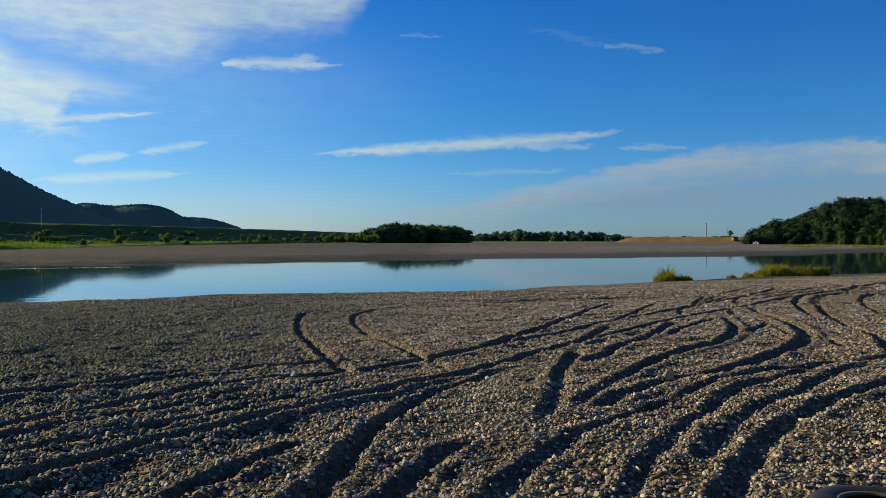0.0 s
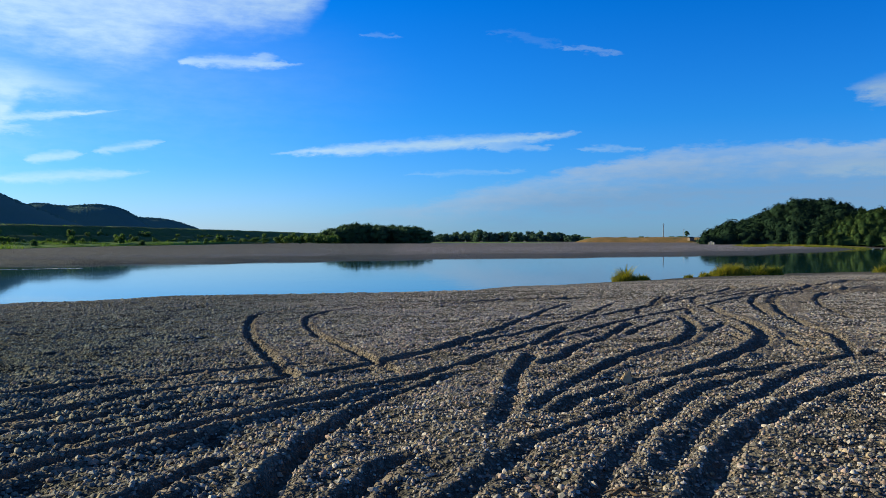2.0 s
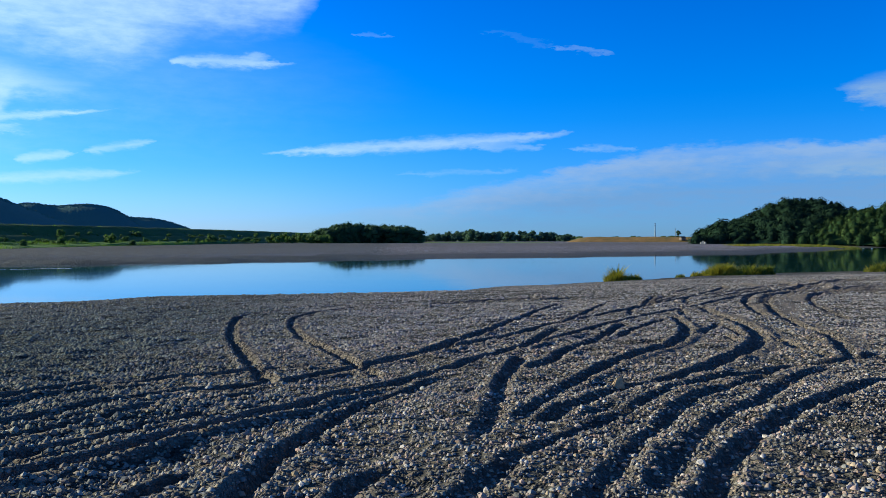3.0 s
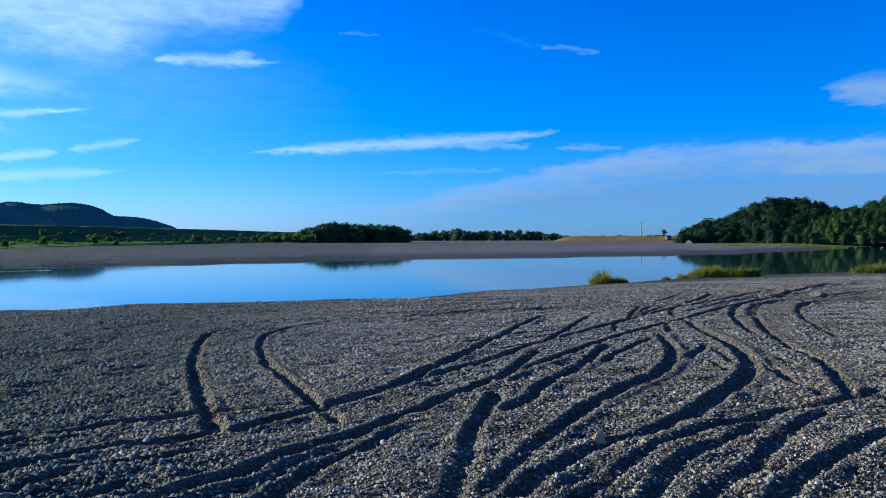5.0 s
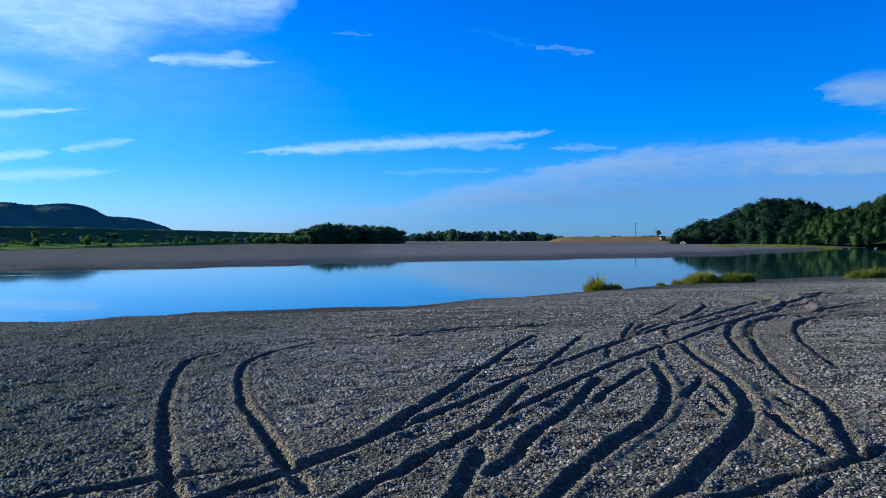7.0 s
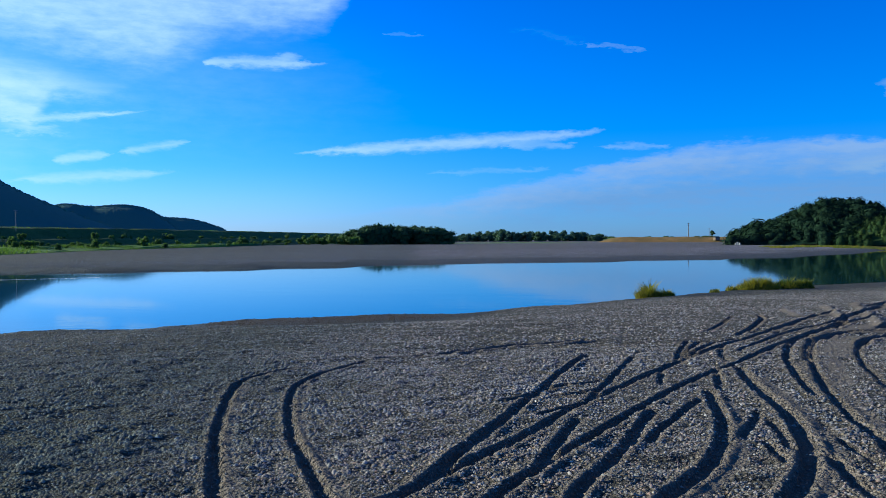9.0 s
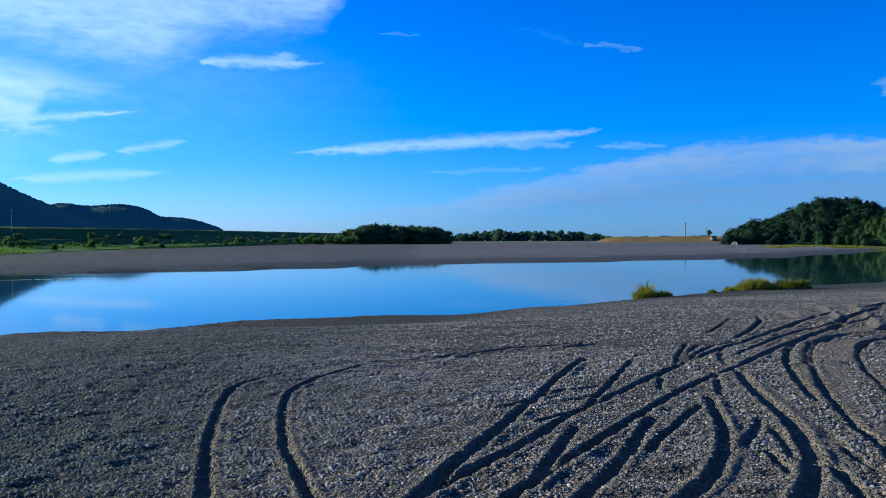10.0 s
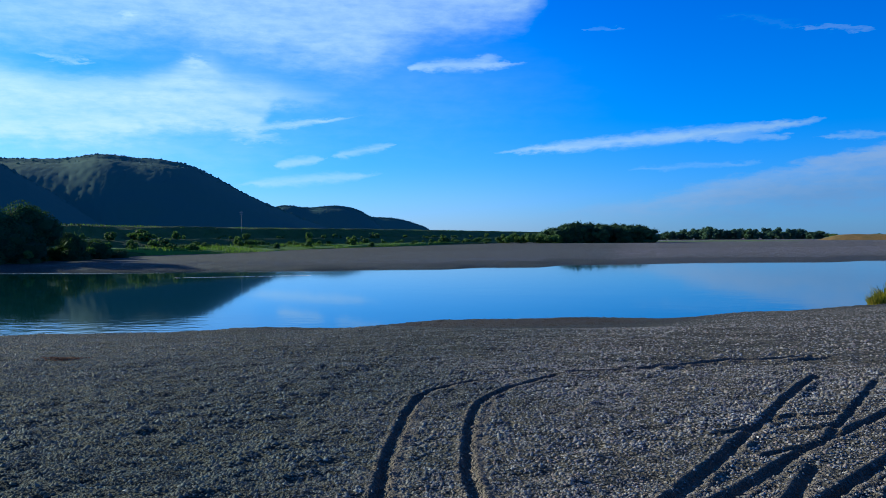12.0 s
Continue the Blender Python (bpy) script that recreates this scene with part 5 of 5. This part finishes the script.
# ---- hills ----
def hill_body(name, label, ridge, dist, depth, drop, rough, mat, seed, n, m, back):
    """A hill under a ridge seen at given azimuths and heights (degrees), its slopes roughened by the tree tops."""
    azs, els = [p[0] for p in ridge], [p[1] for p in ridge]
    A = np.linspace(azs[0], azs[-1], n)
    k = max(3, n // (60 if dist < 1500 else 24))
    top = np.convolve(np.pad(np.interp(A, azs, els), k, mode="edge"), np.ones(2 * k + 1) / (2 * k + 1), "valid")
    T = np.linspace(-1, back, m)
    AA, TT = np.meshgrid(A, T, indexing="ij")
    D = dist + depth * TT
    Hh = (np.tan(np.radians(top)) * dist * 0.985)[:, None] + 2.6 - drop
    X, Y = D * np.sin(np.radians(AA)), D * np.cos(np.radians(AA))
    near_top = np.clip(1 - np.abs(TT) * 7, 0, 1)
    fold = 0.97 - (0.07 if dist < 1500 else 0.05) * value_noise(X, Y, depth * 0.4, seed)
    Z = Hh * np.cos(np.clip(TT, -1, 1) * math.pi / 2) ** 0.9 * (fold * (1 - near_top) + near_top) - 1.0
    Z = Z + rough * (value_noise(X, Y, rough * 2.4, seed + 1) - 0.5) + 0.6 * rough * (value_noise(X, Y, rough * 1.1, seed + 2) - 0.5)
    V = np.stack([X, Y, Z], -1)
    idx = np.arange(n * m).reshape(n, m)
    q = np.stack([idx[:-1, :-1], idx[:-1, 1:], idx[1:, 1:], idx[1:, :-1]], -1).reshape(-1, 4)
    tagged(new(name, np_mesh(name, V.reshape(-1, 3), q, mat)), label, "hill", kind="structure")
    return V


def slope_places(V, r, count, j_lo, j_hi, lean):
    n, m = V.shape[:2]
    i, j = r.random(count) * (n - 1.01), (j_lo + (j_hi - j_lo) * r.random(count) ** lean) * (m - 1.01)
    i0, j0 = i.astype(int), j.astype(int)
    fi, fj = (i - i0)[:, None], (j - j0)[:, None]
    return (V[i0, j0] * (1 - fi) + V[i0 + 1, j0] * fi) * (1 - fj) + (V[i0, j0 + 1] * (1 - fi) + V[i0 + 1, j0 + 1] * fi) * fj


def far_hill(label, ridge, dist, depth, mat, seed, n, m, tops):
    r = np.random.default_rng(seed)
    V = hill_body("hill", label, ridge, dist, depth, 2.8, 1.3 if dist < 1500 else 0.7, mat, seed, n, m, 0.25)
    P = np.concatenate([slope_places(V, r, tops, 0.77, 0.82, 1.0), slope_places(V, r, tops // 2, 0.6, 0.8, 0.6)])
    P = P[np.degrees(np.arctan2(P[:, 0], P[:, 1])) > -50]
    rad = (1.0 + 1.7 * r.random(len(P)) ** 2.0) * max(1.0, dist / 1700)
    P[:, 2] -= rad * 0.35
    v, f = scatter(*SOLID_ICO, P, np.stack([rad, rad, rad * (0.8 + 0.7 * r.random(len(P)))], -1), r.random(len(P)) * 6, 0.4, r)
    tagged(new("forest", np_mesh("forest", v, f, mat, True)), "tree tops over the slopes of a far hill", "forest", kind="stuff")


def near_hill(label, ridge, dist, depth, mat, seed, crowns, lo, hi, upright=1.0):
    """A wooded hill close enough for its crowns to show: each crown is a lumpy core with loose leaves over it."""
    r = np.random.default_rng(seed)
    V = hill_body("hill", label, ridge, dist, depth, lo + 0.6, 1.5, mat, seed, 120, 30, 0.9)
    P = slope_places(V, r, crowns, 0.0, 0.58, 0.95)
    rad = lo + (hi - lo) * r.random(crowns) ** 1.6
    P[:, 2] += rad * 0.1
    tall = (0.75 + 0.45 * r.random(crowns)) * upright
    cv, cf = scatter(*SOLID_ICO, P, np.stack([rad, rad, rad * tall], -1) * 0.68, r.random(crowns) * 6, 0.3, r)
    which = np.repeat(np.arange(crowns), 125)
    d = r.normal(size=(len(which), 3))
    d[:, 2] = np.abs(d[:, 2]) * 1.1 - 0.3
    d /= np.linalg.norm(d, axis=1)[:, None]
    swell = 0.78 + 0.13 * np.sin(d[:, 0] * 6.1 + which) * np.cos(d[:, 1] * 5.3 + 2 * which) * np.cos(d[:, 2] * 5.0 + 3 * which)
    d[:, 2] *= tall[which]
    c = P[which] + d * (rad[which] * (swell + 0.08 * r.random(len(which))))[:, None]
    # leafy sprays lie along the crown, tilted a little
    e1, e2 = (e - 0.8 * d * np.sum(e * d, axis=1)[:, None] / np.sum(d * d, axis=1)[:, None] for e in r.normal(size=(2, len(which), 3)) * (0.19 * rad[which])[:, None])
    v, f = join([(cv, cf), (np.stack([c, c + e1, c + e2], 1).reshape(-1, 3), np.arange(len(which) * 3).reshape(-1, 3))])
    tagged(new("forest", np_mesh("forest", v, f, mat, True)), label + " seen as crowded crowns", "forest", kind="stuff")



far_hill("high dark wooded hill in shade", [(-82, 3.5), (-70, 4.8), (-56, 5.5), (-47, 5.6), (-41, 5.3), (-39.4, 5.33), (-38.8, 5.46), (-38.1, 5.3), (-36.8, 5.46), (-35.7, 5.75), (-35.2, 5.86), (-34.5, 5.84), (-33.3, 5.54), (-32.0, 5.65), (-31.4, 5.49), (-30.2, 5.38), (-29.4, 5.16), (-28.9, 4.94), (-28.4, 4.60), (-27.3, 3.93), (-26.3, 3.45), (-25.6, 2.98), (-24.7, 2.6), (-23.7, 2.3), (-23.0, 1.86), (-21.4, 1.27), (-19.9, 0.68), (-19, 0.3)], 1300, 420, HAZED_FOREST, 401, 420, 50, 1500)
far_hill("dark wooded spur in front of a higher hill", [(-80, 2.0), (-60, 4.6), (-48, 5.7), (-43, 5.6), (-41, 5.2), (-40.4, 4.74), (-39.4, 4.25), (-38.5, 3.68), (-37.5, 3.06), (-36.2, 2.18), (-34.6, 1.1), (-33, 0.3)], 980, 230, HAZED_FOREST, 411, 240, 40, 400)
far_hill("lower wooded hill behind a higher one", [(-29, 0.9), (-26.5, 1.9), (-24.5, 2.24), (-23.9, 2.4), (-23.3, 2.48), (-22.8, 2.36), (-22.0, 2.24), (-21.4, 2.32), (-20.5, 2.4), (-19.7, 2.4), (-18.9, 2.28), (-18.3, 2.04), (-17.7, 1.61), (-17.2, 1.21), (-16.6, 0.66), (-16.0, 0.1)], 2000, 150, HAZED_FOREST, 403, 240, 40, 900)
far_hill("small distant wooded hill", [(-20, 1.0), (-18.6, 1.75), (-17.9, 1.65), (-17.4, 1.53), (-16.4, 1.52), (-15.6, 1.4), (-14.8, 1.16), (-14.0, 0.88), (-13.5, 0.56), (-13.0, 0.1)], 2800, 140, HAZED_FOREST, 405, 160, 30, 600)
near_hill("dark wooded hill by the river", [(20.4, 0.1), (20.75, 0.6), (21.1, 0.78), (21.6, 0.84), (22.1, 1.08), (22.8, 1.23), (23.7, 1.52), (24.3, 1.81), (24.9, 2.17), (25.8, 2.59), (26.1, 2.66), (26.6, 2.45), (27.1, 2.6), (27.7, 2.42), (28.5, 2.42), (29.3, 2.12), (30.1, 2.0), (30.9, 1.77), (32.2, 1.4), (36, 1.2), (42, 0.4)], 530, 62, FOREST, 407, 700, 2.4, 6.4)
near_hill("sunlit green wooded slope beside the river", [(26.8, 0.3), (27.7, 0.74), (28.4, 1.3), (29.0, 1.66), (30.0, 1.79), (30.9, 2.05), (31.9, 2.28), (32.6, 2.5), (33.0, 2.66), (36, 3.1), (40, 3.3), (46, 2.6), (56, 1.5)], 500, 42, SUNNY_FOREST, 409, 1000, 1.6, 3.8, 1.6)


# ---- the plain beyond ----
def mound(name, label, a0, a1, dist, depth, top, mat, seed, kind="structure"):
    n, m = 90, 10
    A, T = np.meshgrid(np.linspace(a0, a1, n), np.linspace(-1, 1, m), indexing="ij")
    D = dist + depth * T
    X, Y = D * np.sin(np.radians(A)), D * np.cos(np.radians(A))
    ends = smoothstep(0, 3.0, A - a0) * smoothstep(0, 3.0, a1 - A)
    Z = -3.2 + (top + 3.2) * np.clip(1.5 - np.abs(T) * 1.6, 0, 1) * ends + 0.6 * (value_noise(X, Y, 14, seed) - 0.5)
    idx = np.arange(n * m).reshape(n, m)
    q = np.stack([idx[:-1, :-1], idx[:-1, 1:], idx[1:, 1:], idx[1:, :-1]], -1).reshape(-1, 4)
    return tagged(new(name, np_mesh(name, np.stack([X, Y, Z], -1).reshape(-1, 3), q, mat)), label, "field", kind=kind)


mound("field", "low bank of dry orange-brown grass", 10.5, 24.0, 700, 34, 3.6, DRY, 421)
mound("field", "dark green flat field edge beyond the bar", -10.0, 13.5, 600, 40, -0.1, MEADOW, 423)
mound("field", "far green plain edge", -14.0, 20.0, 1500, 120, 4.0, MEADOW, 424)


r = np.random.default_rng(427)
for k in range(22):
    x, y = polar(11.5 + 10.5 * r.random(), 712 + 10 * r.random())
    ob = copy_thing(BUSH_KINDS[k % 4], pose(x, y, 2.7, 0, 0, r.random() * 360))
    ob.scale = (1.6 + r.random(), 1.2, 0.25 + 0.4 * r.random())
    tagged(ob, "low green bush on the dry grass bank", "bush", "bushes on the dry bank")


def pole(name, label, x, y, z, height, radius, arms, category):
    root = new(name)
    root.location = (x, y, z)
    tagged(root, label, category)
    part("shaft", np_mesh("shaft", *tube([(0, 0, -0.5), (0, 0, height * 0.5), (0, 0, height)], [radius, radius * 0.8, radius * 0.55], 8), STEEL), root)
    for h, w in arms:
        part("crossarm", np_mesh("crossarm", *tube([(-w, 0, h), (0, 0, h + 0.02), (w, 0, h)], [0.12, 0.14, 0.12], 6), STEEL), root)
    return root


x, y = polar(17.78, 700)
pole("radio_mast", "thin grey steel mast on the dry bank", x, y, 4.3, 10.8, 0.45, [(10.2, 0.9), (8.6, 0.7)], "mast")
x, y = polar(19.1, 690)
pole("utility_pole", "slender pole beside a small tree", x, y, 4.0, 6.5, 0.2, [(6.0, 0.6)], "pole")
x, y = polar(19.3, 690)
tree("tree", x, y, 4.0, 4.6, 4.6, 431, "small round dark tree on the dry bank", lumps=14, leaves=420, leaf=0.5, clear=0.1)
x, y = -153.0, 313.0
pole("utility_pole", "thin grey pole behind the levee", x, y, 1.0, 13.5, 0.1, [(13.0, 0.8), (12.2, 0.6)], "pole")


def box_bm(w, d, h):
    bm = bmesh.new()
    bmesh.ops.create_cube(bm, size=1.0)
    for vtx in bm.verts:
        vtx.co = (vtx.co.x * w, vtx.co.y * d, (vtx.co.z + 0.5) * h)
    bmesh.ops.bevel(bm, geom=bm.edges[:], offset=0.04, segments=1, affect="EDGES")
    return bm


def shed(x, y, z):
    root = new("shed")
    root.location, root.rotation_euler = (x, y, z), (0, 0, 0.35)
    tagged(root, "small weathered brown shed with a low roof beside a tree", "shed")
    part("wall", bm_mesh("wall", box_bm(4.2, 3.0, 2.2), WORN_BOARD), root)
    bm = bmesh.new()
    vs = [bm.verts.new(c) for c in ((-2.4, -1.8, 2.2), (2.4, -1.8, 2.2), (2.4, 1.8, 2.2), (-2.4, 1.8, 2.2), (-2.4, 0, 3.1), (2.4, 0, 3.1))]
    for face in ((0, 1, 5, 4), (2, 3, 4, 5), (0, 4, 3), (1, 2, 5), (3, 2, 1, 0)):
        bm.faces.new([vs[i] for i in face])
    part("roof", bm_mesh("roof", bm, BARK), root, "low brown roof")


x, y = polar(19.55, 680)
shed(x, y, 0.9)
for k, a_b in enumerate((20.75, 20.86, 21.0)):
    x, y = polar(a_b, 455 + 4 * k)
    block = new("concrete_block", bm_mesh("concrete_block", box_bm(0.8 + 0.3 * (k == 1), 0.8, 1.2 + 0.5 * (k == 1)), CONCRETE))
    block.location, block.rotation_euler = (x, y, far_ground(x, y) - 0.05), (0, 0, k)
    tagged(block, "pale weathered concrete block at the edge of the gravel", "block", "blocks by the wooded hill")


# ---- a tyre lying on the gravel ----
def ring_mesh(name, profile, mat, segs=48):
    n = len(profile)
    v = np.array([(rr * math.cos(a), rr * math.sin(a), zz) for a in np.linspace(0, 2 * math.pi, segs, endpoint=False) for rr, zz in profile])
    f = [(i * n + k, ((i + 1) % segs) * n + k, ((i + 1) % segs) * n + (k + 1) % n, i * n + (k + 1) % n) for i in range(segs) for k in range(n)]
    return np_mesh(name, v, np.array(f), mat)


TYRE_X, TYRE_Y = 2.04, 3.80
tz = float(ground_z(np.array([TYRE_X]), np.array([TYRE_Y]))[0])
tyre = new("tyre")
tyre.location, tyre.rotation_euler = (TYRE_X, TYRE_Y, tz - 0.015), (-0.02, 0.02, 0.4)
tagged(tyre, "worn black rubber tyre lying flat on the gravel", "tyre")
carcass = part("carcass", ring_mesh("carcass", [(0.175, 0.0), (0.23, -0.01), (0.29, 0.005), (0.312, 0.03), (0.318, 0.06), (0.31, 0.09), (0.285, 0.112), (0.24, 0.118), (0.19, 0.108), (0.172, 0.095), (0.19, 0.088), (0.25, 0.08), (0.275, 0.055), (0.25, 0.032), (0.19, 0.022), (0.172, 0.012)], RUBBER), tyre)
part("bead", ring_mesh("bead", [(0.168, 0.092), (0.176, 0.104), (0.188, 0.108), (0.184, 0.094)], LIT_BEAD), carcass, "bead rim with its lit olive edge painted in")


# ---- larger stones, each its own ----
STONE_MESHES = []
for k in range(8):
    r = np.random.default_rng(500 + k)
    bmx = bmesh.new()
    bmesh.ops.create_icosphere(bmx, subdivisions=2, radius=1.0)
    ax = np.array([1.0, 0.65 + 0.3 * r.random(), 0.4 + 0.3 * r.random()])
    cut = r.normal(size=(5, 3))
    cut /= np.linalg.norm(cut, axis=1)[:, None]
    for vtx in bmx.verts:
        c = np.array(vtx.co[:])
        for nrm in cut:
            over = c @ nrm - 0.72
            if over > 0:
                c = c - nrm * over * 0.85
        vtx.co = c * ax * (1 + 0.08 * (r.random() - 0.5))
    STONE_MESHES.append(bm_mesh("stone", bmx, STONE, True))
r = np.random.default_rng(510)
for k in range(290):
    y = 3.0 + 15.0 * r.random() ** 1.1
    x = (r.random() * 2 - 1) * (2.0 + 0.6 * y) + 0.1 * y
    s = 0.018 + 0.016 * r.random() ** 2.2 + 0.0008 * y
    st = part("stone", STONE_MESHES[k % 8], ground)
    st.location = (x, y, far_ground(x, y) + s * 0.18)
    st.rotation_euler, st.scale = (r.normal() * 0.2, r.normal() * 0.2, r.random() * 6.28), (s, s, s)
bm = bmesh.new()
vs = [bm.verts.new(c) for c in ((-0.075, -0.03, -0.02), (0.07, -0.045, -0.02), (0.06, 0.05, -0.02), (-0.06, 0.045, -0.02), (0.035, 0.0, 0.125), (-0.015, 0.01, 0.085))]
for face in ((0, 1, 4, 5), (1, 2, 4), (2, 3, 5, 4), (3, 0, 5), (3, 2, 1, 0)):
    bm.faces.new([vs[i] for i in face])
bmesh.ops.bevel(bm, geom=bm.edges[:], offset=0.008, segments=2, affect="EDGES")
wedge = part("stone", bm_mesh("stone", bm, material("tan_stone", plain_build((0.34, 0.22, 0.12), (0.56, 0.40, 0.24), 14.0, 0.4, 0.01), 0.8)), ground, "tan wedge-shaped stone")
wedge.location = (2.36, 8.62, far_ground(2.36, 8.62))
wedge.rotation_euler = (0.0, 0.12, 0.25)


# ---- driftwood and flood litter ----
ROOT = material("driftwood", plain_build((0.10, 0.06, 0.035), (0.24, 0.15, 0.09), 12.0, 0.5, 0.01), 0.85)
LITTER = material("leaf_litter", plain_build((0.10, 0.045, 0.02), (0.26, 0.10, 0.05), 9.0, 0.5, 0.02), 0.9)
r = np.random.default_rng(601)
drift = new("driftwood")
DX, DY = 1.29, 4.56
drift.location = (DX, DY, far_ground(DX, DY))
tagged(drift, "reddish-brown twisted root lying between wheel ruts", "driftwood")
ROOT_LINES = [([(-0.11, 0.0, 0.02), (-0.05, 0.03, 0.045), (0.0, 0.01, 0.035), (0.06, 0.04, 0.05), (0.13, 0.03, 0.02)], 0.013), ([(-0.02, 0.02, 0.035), (0.01, -0.03, 0.03), (0.07, -0.04, 0.03), (0.10, -0.01, 0.025)], 0.009),
              ([(-0.06, 0.03, 0.04), (-0.09, 0.06, 0.03), (-0.14, 0.05, 0.02)], 0.007), ([(0.06, 0.04, 0.05), (0.08, 0.08, 0.04), (0.06, 0.12, 0.02)], 0.006)]
for line, thick in ROOT_LINES:
    pts = smooth_line(line, 0.015)
    part("branch", np_mesh("branch", *tube(pts, np.linspace(thick, thick * 0.4, len(pts)) * (0.85 + 0.3 * r.random(len(pts))), 7), ROOT), drift)
LX, LY = -17.28, 27.56
rr = np.random.default_rng(603)
lp = np.stack([LX + 0.35 * rr.normal(size=260), LY + 0.22 * rr.normal(size=260), np.zeros(260)], -1)
lp[:, 2] = ground_z(lp[:, 0], lp[:, 1]) + 0.02 + 0.05 * rr.random(260)
litter = new("leaf_litter", np_mesh("leaf_litter", *scatter(OCT_V, OCT_F, lp, np.stack([0.02 + 0.06 * rr.random(260), 0.02 + 0.03 * rr.random(260), 0.008 + 0.01 * rr.random(260)], -1), rr.random(260) * 6.28, 0.5, rr), LITTER, False))
tagged(litter, "rust-red heap of dry flood litter on the gravel", "litter", kind="stuff")

# ---- foam where the river runs over shallows ----
FOAM = material("foam", plain_build((0.55, 0.58, 0.60), (0.80, 0.82, 0.84), 2.0, 0.3, 0.02), 0.6)
rr = np.random.default_rng(611)
q1, q2 = rr.random(220), rr.random(150)
fp = np.concatenate([np.stack([-106 + 30 * q1, 124.6 + 5.2 * q1 + 0.15 * rr.normal(size=220), np.full(220, WATER_Z)], -1),
                     np.stack([-65 + 18 * q2, 113.2 + 10 * q2 + 0.25 * rr.normal(size=150), np.full(150, WATER_Z)], -1)])
fs = 0.6 * np.stack([0.10 + 0.35 * rr.random(370) ** 2, 0.05 + 0.06 * rr.random(370), 0.03 + 0.05 * rr.random(370)], -1)
fs[220:, 0] *= 2.2
tagged(new("foam", np_mesh("foam", *scatter(OCT_V, OCT_F, fp, fs, 0.35 + 0.2 * rr.normal(size=370), 0.4, rr), FOAM)), "thin white foam line on the shallows", "foam", kind="stuff")
